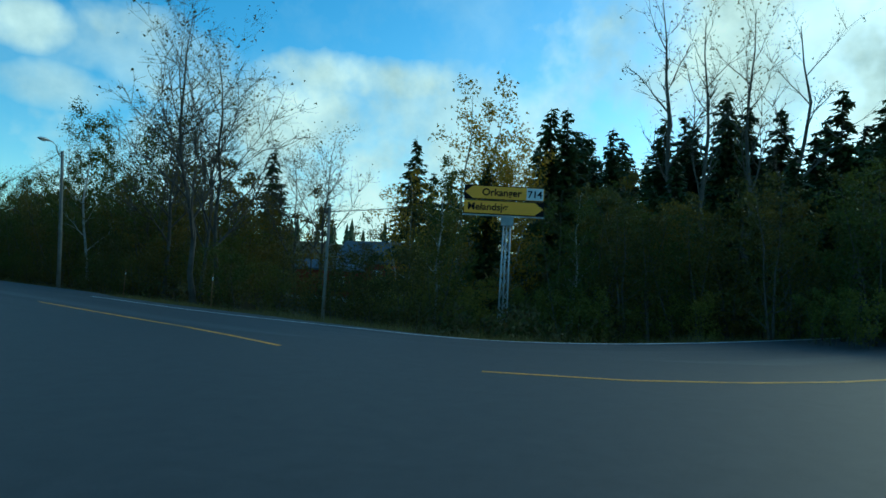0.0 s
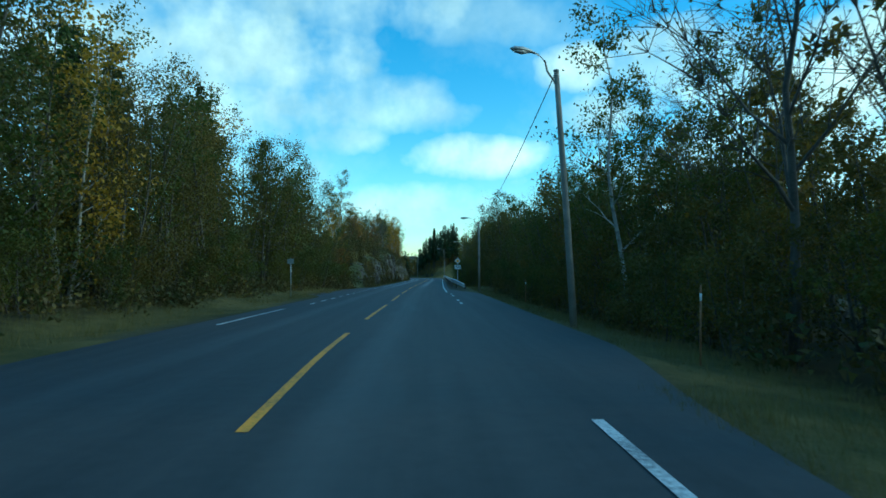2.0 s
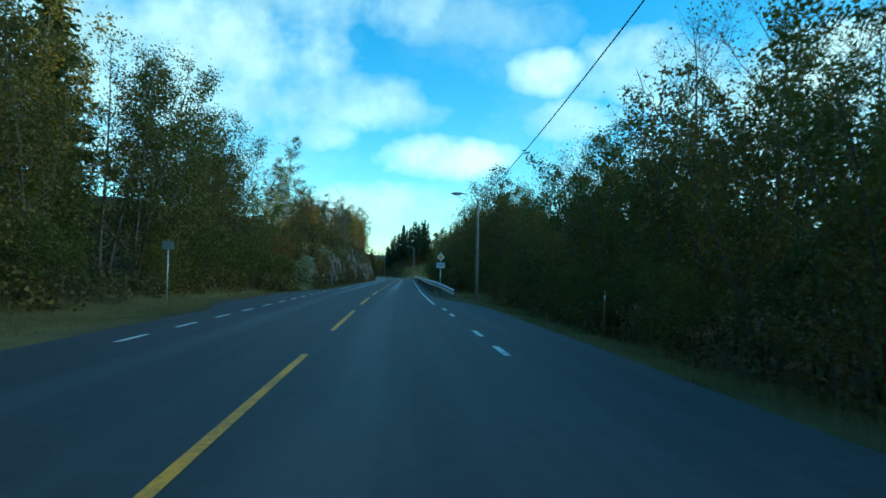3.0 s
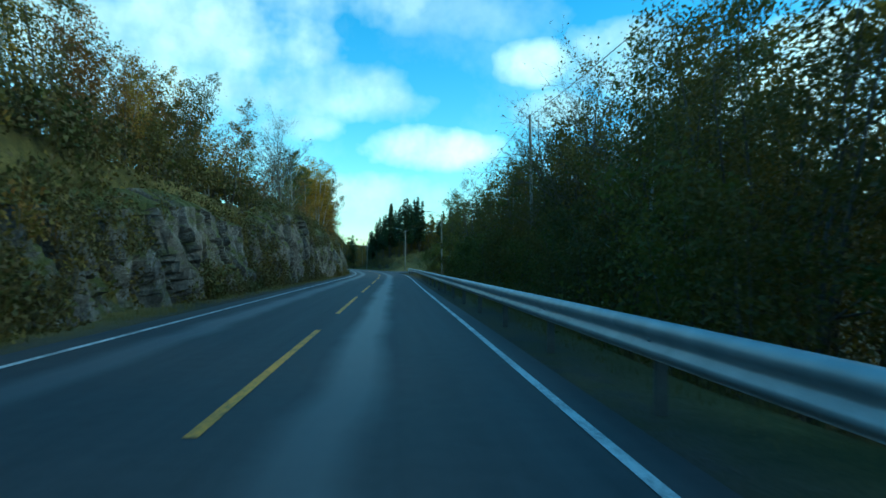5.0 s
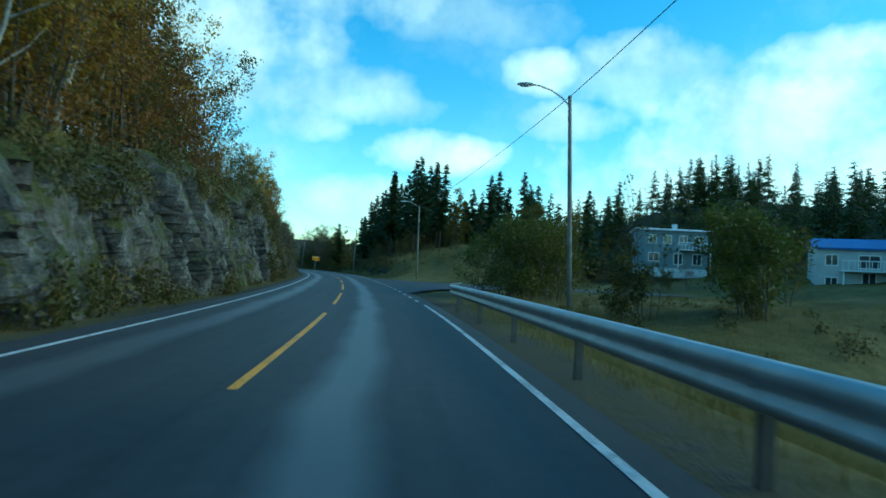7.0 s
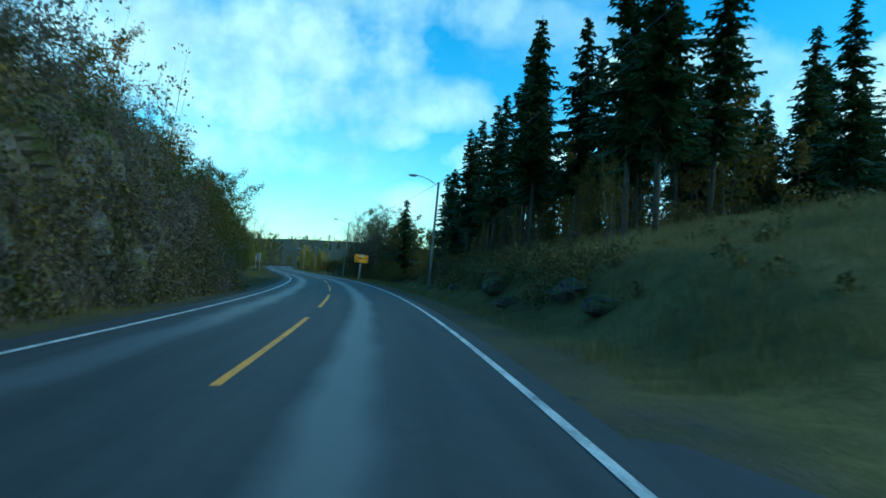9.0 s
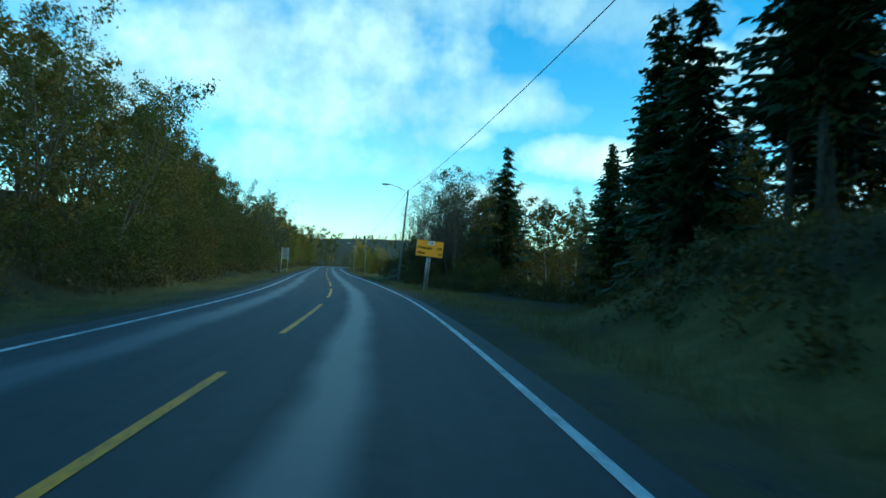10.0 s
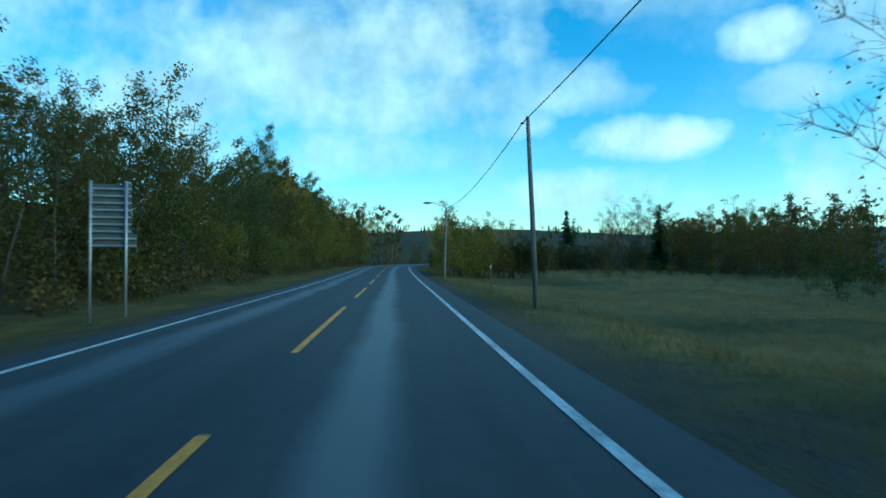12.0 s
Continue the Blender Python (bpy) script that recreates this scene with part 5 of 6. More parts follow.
def junction_sign():
    ob = thing("direction_sign", (12.95, 11.5, 0.0), 0, "yellow two-arrow direction sign on a lattice mast", "road sign")
    w, h = 1.08, 0.38
    for name, z, left in (("upper_arrow", 3.40, True), ("lower_arrow", 3.0, False)):
        back = part("backing", plate(rect(-w, z, w, z + h), 0.03), SIGN_BLACK, ob, "black backing plate")
        mid = z + h / 2
        if left:
            pts = [(-w + 0.02, mid), (-w + 0.24, z + 0.02), (w - 0.01, z + 0.02), (w - 0.01, z + h - 0.02), (-w + 0.24, z + h - 0.02)]
        else:
            pts = [(-w + 0.01, z + 0.02), (w - 0.24, z + 0.02), (w - 0.02, mid), (w - 0.24, z + h - 0.02), (-w + 0.01, z + h - 0.02)]
        face = part(name, plate(pts, 0.008, -0.010), SIGN_YELLOW, ob, "yellow arrow panel")
        letters("Orkanger" if left else "Melandsj\u00f8", 0.27, face, (-0.60 if left else -0.98, -0.014, z + 0.11))
    num = part("number_plate", plate(rect(0.60, 3.43, 1.05, 3.75), 0.008, -0.020), SIGN_WHITE, ob, "white route number panel")
    letters("714", 0.26, num, (0.63, -0.023, 3.50))
    part("frame_rail", box(2.2, 0.03, 0.04, 0, (0, 0.06, 2.96)), STEEL, ob)
    part("frame_rail", box(2.2, 0.03, 0.04, 0, (0, 0.06, 3.6)), STEEL, ob)
    part("bracket", box(0.34, 0.10, 0.26, 0.01, (0.12, 0.10, 2.72)), DULL_STEEL, ob)
    mast_into(ob, 2.98, 0.24, 0.18, 0.12)
    ob.matrix_world = pose(13.0, 11.5, 0.0, 0, 0, -45)


def distance_sign():
    ob = thing("distance_sign", (0, 0, 0), 0, "yellow distance sign with black lettering on a lattice mast", "road sign")
    w, z0, z1 = 0.80, 2.02, 2.98
    part("backing", plate(rect(-w, z0, w, z1, 0.05), 0.03), SIGN_BACK, ob)
    part("rim", plate(rect(-w + 0.008, z0 + 0.008, w - 0.008, z1 - 0.008, 0.05), 0.004, -0.004), SIGN_BLACK, ob)
    face = part("panel", plate(rect(-w + 0.03, z0 + 0.03, w - 0.03, z1 - 0.03, 0.04), 0.006, -0.009), SIGN_YELLOW, ob, "yellow panel")
    num = part("number_plate", plate(rect(-0.16, 2.72, 0.22, 2.94), 0.006, -0.016), SIGN_WHITE, ob, "white route number panel")
    letters("714", 0.20, num, (-0.13, -0.019, 2.765))
    letters("Orkanger", 0.215, face, (-0.70, -0.013, 2.46))
    letters("109", 0.215, face, (0.38, -0.013, 2.46))
    letters("Fillan", 0.215, face, (-0.70, -0.013, 2.15))
    letters("14", 0.215, face, (0.49, -0.013, 2.15))
    part("frame_rail", box(1.55, 0.03, 0.04, 0, (0, 0.05, 2.2)), STEEL, ob)
    part("frame_rail", box(1.55, 0.03, 0.04, 0, (0, 0.05, 2.8)), STEEL, ob)
    mast_into(ob, 2.9, 0.22, 0.16)
    x, y = spot(281, 5.3)
    ob.matrix_world = pose(x, y, -0.1, 0, 4, heading(281))


def priority_sign():
    ob = thing("priority_road_sign", (0, 0, 0), 0, "white and yellow diamond sign above a route number plate", "road sign")
    zc, r = 2.42, 0.285
    part("backing", plate([(0, zc - r), (r, zc), (0, zc + r), (-r, zc)], 0.02), SIGN_WHITE, ob)
    part("diamond", plate([(0, zc - r * 0.57), (r * 0.57, zc), (0, zc + r * 0.57), (-r * 0.57, zc)], 0.004, -0.004), SIGN_YELLOW, ob, "yellow diamond")
    part("number_plate", plate(rect(-0.30, 1.64, 0.30, 2.03, 0.02), 0.02), SIGN_WHITE, ob, "white route number plate")
    rim = plate(rect(-0.28, 1.66, 0.28, 2.01, 0.02), 0.002, -0.002)
    part("rim", rim, SIGN_BLACK, ob)
    face = part("number_face", plate(rect(-0.265, 1.675, 0.265, 1.995, 0.015), 0.002, -0.004), SIGN_WHITE, ob)
    letters("714", 0.27, face, (-0.22, -0.008, 1.74))
    part("post", pipe([Vector((0, 0.05, -2.2)), Vector((0, 0.05, 2.75))], 0.03, 10), STEEL, ob)
    for z in (1.75, 1.92, 2.42):
        part("clamp", box(0.10, 0.05, 0.03, 0, (0, 0.03, z)), STEEL, ob)
    x, y = spot(81.2, 4.35)
    ob.matrix_world = pose(x, y, 0.0, 0, 1, heading(83) - 4)


SIGN_PANEL = worn("sign_panel_back", (0.10, 0.11, 0.095), (0.17, 0.18, 0.16), 2, 0.6, 0.2, 0.1)


def sign_from_behind():
    """A big sign for the other direction: ribbed aluminium sections seen from the back."""
    ob = thing("large_sign", (0, 0, 0), 0, "back of a large grey ribbed road sign on two legs", "road sign")
    w, z0, z1 = 0.46, 1.66, 3.22
    n = 9
    for k in range(n):
        a = z0 + (z1 - z0) * k / n
        wide = 0.58 if k < 2 else w
        sec = part("section", plate(rect(-w + 0.05, a + 0.006, wide, a + (z1 - z0) / n - 0.006, 0), 0.025, 0.03), SIGN_PANEL, ob)
        part("rib", box(w + wide - 0.05, 0.035, 0.05, 0, ((wide - w + 0.05) / 2, 0.012, a + 0.03)), STEEL, sec)
    for x in (-w + 0.02, w - 0.10):
        leg = part("leg", pipe([Vector((x, -0.03, -0.6)), Vector((x, -0.03, z1 + 0.04))], 0.036, 10), STEEL, ob)
        part("cap", pipe([Vector((x, -0.03, z1 + 0.04)), Vector((x, -0.03, z1 + 0.07))], [0.042, 0.03], 10), STEEL, leg)
        for z in (1.8, 2.4, 3.0):
            part("clamp", box(0.10, 0.05, 0.05, 0.004, (x, -0.02, z)), STEEL, leg)
    x, y = spot(333.2, -5.6)
    ob.matrix_world = pose(x, y, -0.15, 0, 0, heading(333) + 8)


def small_sign_back():
    ob = thing("small_road_sign", (-5.8, 57.4, ground_z(-5.8, 57.4)), 2, "small grey sign plate on a thin post seen from behind", "road sign")
    part("post", pipe([Vector((0, 0, -0.3)), Vector((0, 0, 2.35))], 0.028, 8), STEEL, ob)
    part("plate", plate(rect(-0.2, 2.0, 0.2, 2.3, 0.02), 0.015, -0.05), SIGN_BACK, ob)


junction_sign()
distance_sign()
priority_sign()
sign_from_behind()
small_sign_back()

STAKE = worn("stake_orange_brown", (0.16, 0.07, 0.03), (0.30, 0.16, 0.07), 4, 0.7)
first = None
for s, c in ((22.5, 5.9), (30, 6.0), (52, 6.6), (88, -4.6), (300, 4.6), (340, 4.7)):
    x, y = spot(s, c)
    if first is None:
        first = thing("snow_stake", (x, y, ground_z(x, y)), 0, "thin snow stake with a white reflective band", "stake", "snow stakes")
        part("rod", pipe([Vector((0, 0, -0.2)), Vector((0, 0, 1.25))], 0.016, 6), STAKE, first)
        part("reflector", pipe([Vector((0, 0, 1.0)), Vector((0, 0, 1.12))], 0.019, 6), SIGN_WHITE, first, "white reflective band")
    else:
        copy_thing(first, pose(x, y, ground_z(x, y), 2, 1, 0))

# ---- houses beyond the field, and the red cabin ----
GLASS = worn("window_glass_dark", (0.02, 0.025, 0.03), (0.05, 0.06, 0.07), 0.5, 0.08, 0, 0.0, specular=0.9)
FRAME_WHITE = worn("white_window_frame", (0.62, 0.62, 0.60), (0.80, 0.80, 0.78), 3, 0.5)
GREY_BOARDS = worn("grey_painted_boards", (0.15, 0.175, 0.19), (0.25, 0.285, 0.30), 1.0, 0.8)
WHITE_BOARDS = worn("white_painted_boards", (0.36, 0.37, 0.37), (0.52, 0.53, 0.52), 1.0, 0.8)
RED_BOARDS = worn("red_painted_boards", (0.16, 0.025, 0.018), (0.28, 0.05, 0.03), 1.0, 0.85)
LIGHT_ROOF = worn("light_roofing", (0.45, 0.48, 0.50), (0.65, 0.68, 0.70), 1.0, 0.6)
BLUE_ROOF = worn("blue_roof_sheet", (0.02, 0.07, 0.26), (0.05, 0.12, 0.40), 1.0, 0.5)
SLATE_ROOF = worn("dark_roof", (0.05, 0.055, 0.065), (0.14, 0.15, 0.17), 1.5, 0.7)


def house(name, at, turn, w, d, h, rise, wall, roof, windows, label, balcony=None, overhang=0.4, chimney=False):
    """A house on its place: boarded walls, a pitched roof along x, windows on the front (-y)."""
    ob = thing(name, at, turn, label, "house")
    bm = box(w, d, h)
    body = part("wall", bm, wall, ob)
    rows = int(h / 0.22)
    for k in range(rows):
        part("board", box(w + 0.03, 0.02, 0.20, 0, (0, -d / 2 - 0.012, k * h / rows + 0.01)), wall, body)
    e = overhang
    for sgn in (-1, 1):
        bm = bmesh.new()
        pts = [(-w / 2 - e, sgn * (d / 2 + e), h - 0.06), (w / 2 + e, sgn * (d / 2 + e), h - 0.06), (w / 2 + e, 0, h + rise), (-w / 2 - e, 0, h + rise)]
        lo = [bm.verts.new(p) for p in pts]
        hi = [bm.verts.new((x, y, z + 0.16)) for x, y, z in pts]
        bm.faces.new(lo)
        bm.faces.new(hi[::-1])
        for i in range(4):
            bm.faces.new((lo[i], hi[i], hi[(i + 1) % 4], lo[(i + 1) % 4]))
        bmesh.ops.recalc_face_normals(bm, faces=bm.faces[:])
        part("roof", bm, roof, ob)
    for sgn in (-1, 1):
        bm = bmesh.new()
        vs = [bm.verts.new(p) for p in ((sgn * w / 2, -d / 2, h), (sgn * w / 2, d / 2, h), (sgn * w / 2, 0, h + rise), (sgn * (w / 2 - 0.1), -d / 2, h), (sgn * (w / 2 - 0.1), d / 2, h), (sgn * (w / 2 - 0.1), 0, h + rise))]
        for f in ((0, 1, 2), (3, 5, 4), (0, 3, 4, 1), (1, 4, 5, 2), (2, 5, 3, 0)):
            bm.faces.new([vs[i] for i in f])
        bmesh.ops.recalc_face_normals(bm, faces=bm.faces[:])
        part("gable", bm, wall, ob)
    for x, z, ww, hh in windows:
        win = part("window", box(ww, 0.06, hh, 0, (x, -d / 2 - 0.035, z)), GLASS, ob, "dark window")
        t = 0.09
        for a in ((ww + 2 * t, 0.05, t, x, z - t), (ww + 2 * t, 0.05, t, x, z + hh)):
            part("frame", box(a[0], 0.07, a[2], 0, (a[3], -d / 2 - 0.05, a[4])), FRAME_WHITE, win)
        for dx in (-ww / 2 - t / 2, ww / 2 + t / 2, 0):
            part("frame", box(t * (0.7 if dx == 0 else 1), 0.07, hh, 0, (x + dx, -d / 2 - 0.052, z)), FRAME_WHITE, win)
    if balcony:
        z, bw, bx = balcony
        bal = part("balcony", box(bw, 1.3, 0.14, 0, (bx, -d / 2 - 0.70, z)), FRAME_WHITE, ob)
        part("railing", box(bw, 0.06, 0.09, 0, (bx, -d / 2 - 1.3, z + 0.95)), FRAME_WHITE, bal)
        k = 0
        while k * 0.45 < bw:
            part("baluster", box(0.05, 0.05, 0.85, 0, (bx - bw / 2 + k * 0.45 + 0.03, -d / 2 - 1.3, z + 0.13)), FRAME_WHITE, bal)
            k += 1
        for dx in (-bw / 2 + 0.1, bw / 2 - 0.1):
            part("post", box(0.12, 0.12, z + 0.6, 0, (bx + dx, -d / 2 - 1.25, -0.6)), FRAME_WHITE, bal)
    if chimney:
        part("chimney", box(0.6, 0.6, 1.1, 0.02, (0.8, 0.3, h + rise - 0.3)), LIGHT_ROOF, ob)
    part("foundation", box(w + 0.06, d + 0.06, 1.2, 0, (0, 0, -1.18)), LIGHT_ROOF, ob, "grey foundation wall")
    return ob


house("house", (29.8, 225.5, 3.0), -5, 8.0, 7.0, 4.9, 0.35, GREY_BOARDS, LIGHT_ROOF,
      [(-3.0, 3.2, 0.9, 1.0), (-1.1, 3.2, 0.9, 1.0), (0.9, 3.2, 0.9, 1.0), (2.9, 3.2, 0.9, 1.0), (-2.8, 0.9, 1.2, 1.0), (0.3, 0.6, 1.0, 1.3), (2.7, 0.6, 1.0, 1.3)],
      "two-storey grey boarded house with a pale low roof", (2.35, 4.2, 2.0), chimney=True)
house("house", (38.9, 200.5, 1.0), -24, 7.6, 6.5, 4.1, 1.0, WHITE_BOARDS, BLUE_ROOF,
      [(-2.6, 2.6, 0.9, 0.9), (0.4, 2.4, 1.6, 1.1), (2.8, 2.6, 0.9, 0.9), (-2.6, 0.5, 0.9, 0.9), (0.4, 0.3, 1.0, 1.6), (2.8, 0.5, 1.1, 0.9)], "two-storey white boarded house with a blue sheet roof and balcony", (2.0, 4.6, 0.4))
house("cabin", (42, 55, ground_z(42, 55) + 0.8), -62, 6.4, 5.4, 2.7, 2.3, RED_BOARDS, SLATE_ROOF, [(-1.6, 0.9, 0.9, 1.0), (1.5, 0.9, 0.9, 1.0)], "red boarded cabin with a dark pitched roof", overhang=0.35)
house("shed", (26.8, 40.7, ground_z(26.8, 40.7) + 0.5), -33, 5.0, 3.0, 1.9, 0.6, RED_BOARDS, SLATE_ROOF, [(0.8, 0.8, 0.6, 0.6)], "low red boarded shed among the bushes", overhang=0.2)

# ---- the dark car far ahead on the road ----
CAR_PAINT = worn("black_car_paint", (0.006, 0.007, 0.008), (0.014, 0.015, 0.017), 2, 0.18, 0.3, 0.0, specular=0.8)
TYRE = worn("tyre_rubber", (0.010, 0.010, 0.010), (0.025, 0.025, 0.025), 6, 0.8)
RIM = worn("wheel_alloy", (0.30, 0.30, 0.31), (0.5, 0.5, 0.51), 6, 0.35, 0.9, 0.05)
TAIL_RED = worn("tail_light_red", (0.35, 0.008, 0.006), (0.55, 0.02, 0.015), 5, 0.2)
CHROME = worn("bright_trim", (0.55, 0.56, 0.57), (0.7, 0.7, 0.71), 5, 0.2, 0.9, 0.0)


def loft(rings):
    """A closed skin over rings of equally many points."""
    bm = bmesh.new()
    vs = [[bm.verts.new(p) for p in r] for r in rings]
    n = len(rings[0])
    for a, b in zip(vs, vs[1:]):
        for i in range(n):
            bm.faces.new((a[i], a[(i + 1) % n], b[(i + 1) % n], b[i]))
    bm.faces.new(vs[0][::-1])
    bm.faces.new(vs[-1])
    bmesh.ops.recalc_face_normals(bm, faces=bm.faces[:])
    for f in bm.faces:
        f.smooth = True
    return bm


def car(at, turn):
    ob = thing("car", at, turn, "black estate car driving on the asphalt road", "car")
    # along y from the back: half width, floor, belt
    rings = []
    for y, w, lo, hi in ((-2.30, 0.78, 0.48, 0.88), (-2.24, 0.88, 0.36, 0.98), (-1.95, 0.93, 0.26, 1.03), (-0.9, 0.945, 0.24, 1.02), (0.6, 0.945, 0.24, 0.99), (1.6, 0.92, 0.25, 0.94), (2.1, 0.86, 0.28, 0.84), (2.3, 0.72, 0.36, 0.72)):
        rings.append([(-w * 0.92, y, lo), (w * 0.92, y, lo), (w, y, lo + 0.16), (w, y, (lo + hi) / 2), (w * 0.97, y, hi - 0.06), (w * 0.88, y, hi), (-w * 0.88, y, hi), (-w * 0.97, y, hi - 0.06), (-w, y, (lo + hi) / 2), (-w, y, lo + 0.16)])
    body = part("body", loft(rings), CAR_PAINT, ob, "black painted body")
    rings = []
    for y, w, z in ((-2.05, 0.80, 1.06), (-1.78, 0.70, 1.52), (-1.0, 0.69, 1.64), (0.0, 0.69, 1.64), (0.45, 0.67, 1.55), (1.10, 0.78, 1.02)):
        rings.append([(-w - 0.06 * (z > 1.2), y, 0.97), (w + 0.06 * (z > 1.2), y, 0.97), (w * 1.06, y, 0.6 * z + 0.4), (w * 0.97, y, z - 0.03), (w * 0.85, y, z), (-w * 0.85, y, z), (-w * 0.97, y, z - 0.03), (-w * 1.06, y, 0.6 * z + 0.4)])
    part("roof", loft(rings), CAR_PAINT, ob)
    back = bmesh.new()
    vs = [back.verts.new(p) for p in ((-0.66, -2.055, 1.09), (0.66, -2.055, 1.09), (0.58, -1.84, 1.47), (-0.58, -1.84, 1.47))]
    back.faces.new(vs)
    bmesh.ops.solidify(back, geom=back.faces[:], thickness=0.02)
    part("rear_window", back, GLASS, ob, "dark rear window")
    for sx in (-1, 1):
        for y0, y1 in ((-1.70, -0.95), (-0.90, -0.10), (-0.05, 0.72)):
            bm = bmesh.new()
            t = 0.28 if y1 > 0.5 else 0.0
            vs = [bm.verts.new(p) for p in ((sx * 0.782, y0, 1.05), (sx * 0.782, y1, 1.05), (sx * 0.742, y1 - t, 1.50), (sx * 0.742, y0 + (0.12 if y0 < -1.5 else 0), 1.50))]
            bm.faces.new(vs)
            bmesh.ops.solidify(bm, geom=bm.faces[:], thickness=0.015)
            part("side_window", bm, GLASS, ob)
        part("tail_light", box(0.34, 0.10, 0.13, 0.03, (sx * 0.70, -2.24, 0.86)), TAIL_RED, body, "red tail light")
        part("roof_rail", pipe([Vector((sx * 0.62, -1.6, 1.62)), Vector((sx * 0.62, -1.4, 1.69)), Vector((sx * 0.62, 0.0, 1.70)), Vector((sx * 0.62, 0.2, 1.64))], 0.02, 6), CHROME, ob, "bright roof rail")
        part("mirror", box(0.20, 0.12, 0.14, 0.03, (sx * 1.0, 0.62, 1.0)), CAR_PAINT, ob)
        part("exhaust", pipe([Vector((sx * 0.5, -2.2, 0.36)), Vector((sx * 0.5, -2.32, 0.36))], 0.045, 8), CHROME, ob)
        for y in (-1.40, 1.38):
            tyre = part("wheel", pipe([Vector((sx * 0.74, y, 0.34)), Vector((sx * 0.76, y, 0.34)), Vector((sx * 0.92, y, 0.34)), Vector((sx * 0.94, y, 0.34))], [0.30, 0.34, 0.34, 0.30], 24), TYRE, ob, "black rubber tyre")
            part("rim", pipe([Vector((sx * 0.93, y, 0.34)), Vector((sx * 0.946, y, 0.34))], [0.22, 0.20], 20), RIM, tyre, "alloy rim")
    part("bumper", box(1.70, 0.14, 0.22, 0.05, (0, -2.30, 0.40)), CAR_PAINT, ob)
    part("number_plate", box(0.52, 0.015, 0.11, 0.004, (0, -2.325, 0.74)), SIGN_WHITE, body, "white number plate")
    part("spoiler", box(1.1, 0.22, 0.05, 0.02, (0, -1.84, 1.52)), CAR_PAINT, ob)


cx, cy = spot(452, 1.5)
car((cx, cy, float(rise(452))), heading(452))

# ---- grass, weeds and far woods ----


def tufts(name, spots, tall, label, blades=7, mat=None):
    rnd = random.Random(len(spots))
    verts, faces = [], []
    for x, y, z, k in spots:
        for _ in range(blades):
            a, b = rnd.uniform(0, 6.283), rnd.uniform(0, 6.283)
            h = tall * k * rnd.uniform(0.5, 1.2)
            ox, oy = x + rnd.gauss(0, 0.09), y + rnd.gauss(0, 0.09)
            w = 0.003 + 0.006 * h
            lx, ly = math.cos(b) * h * rnd.uniform(0.15, 0.6), math.sin(b) * h * rnd.uniform(0.15, 0.6)
            i = len(verts)
            verts += [(ox - math.cos(a) * w, oy - math.sin(a) * w, z - 0.03), (ox + math.cos(a) * w, oy + math.sin(a) * w, z - 0.03), (ox + lx, oy + ly, z + h)]
            faces.append((i, i + 1, i + 2))
    tagged(new(name, mesh_from(name, verts, faces, [mat or BLADE])), label, "grass", kind="stuff")


def grass_spots(zones, seed):
    g = np.random.RandomState(seed)
    xs, ys, ks = [], [], []
    for s0, s1, c0, c1, n, k in zones:
        s, c = g.uniform(s0, s1, n), c0 + (c1 - c0) * g.uniform(0, 1, n)
        x, y = spot(s, c)
        keep = np.abs(along(x, y)[1]) > min(abs(c0), abs(c1)) - 0.2
        keep &= np.hypot(x + 4, y + 4) > 13
        keep &= ~((s > 172) & (s < 214) & (c > 0) & (c < 12) | (s > 188) & (s < 207) & (c > 0))
        xs.append(x[keep]), ys.append(y[keep]), ks.append(np.full(keep.sum(), k) * g.uniform(0.6, 1.3, keep.sum()))
    x, y, k = np.concatenate(xs), np.concatenate(ys), np.concatenate(ks)
    k = k * np.clip(1 + 0.7 * wobble(x, y, 5, 21), 0.35, 1.4)
    return list(zip(x.tolist(), y.tolist(), height(x, y).tolist(), k.tolist()))


tufts("verge_grass", grass_spots([(-50, 12, 4.2, 7.5, 1500, 1.0), (12, 27, 4.1, 5.6, 1200, 0.7), (12, 84, 5.2, 8.2, 2600, 1.1), (84, 166, 4.2, 6.5, 2600, 1.0), (262, 310, 4.0, 9, 3400, 1.0), (310, 400, 4.0, 8, 3400, 0.9),
                                  (24, 84, -8.6, -5.2, 2400, 1.1), (84, 224, -4.9, -4.0, 2200, 0.9), (224, 400, -9, -4.2, 5200, 1.0)], 1), 0.20, "tall green and yellow grass on the road verges")
tufts("bank_grass", grass_spots([(214, 262, 4.6, 18, 11000, 1.0), (150, 218, 5.0, 34, 11000, 1.0), (142, 166, 4.6, 12, 2000, 1.0)], 2), 0.27, "pale autumn grass on the bank and the open land")
tufts("slope_grass", grass_spots([(208, 246, 7.0, 24, 9000, 1.0), (150, 200, 8, 30, 5000, 1.0)], 7), 0.30, "straw-coloured autumn grass on the sunny slope", 7, STRAW)
tufts("field_grass", grass_spots([(306, 356, 5.5, 20, 12000, 0.42), (300, 420, 16, 44, 9000, 1.0)], 3), 0.40, "dry straw-coloured meadow grass", 8, STRAW)


def rock_plants():
    """Small tufts and trailing growth on the ledges of the cutting."""
    g = random.Random(5)
    out = []
    for _ in range(2600):
        s = g.uniform(84, 238)
        f = g.random() ** 0.8
        z = rock_top(s) * f
        c, z = rock_at(s, f)
        x, y = spot(s, c + 0.05)
        if noise.noise(Vector((s * 0.2, z * 0.5, 4))) > -0.05:
            out.append((x, y, z - 0.1, g.uniform(0.6, 1.4)))
    tufts("rock_plants", out, 0.34, "weeds and dry grass growing on the rock ledges", 6)


rock_plants()


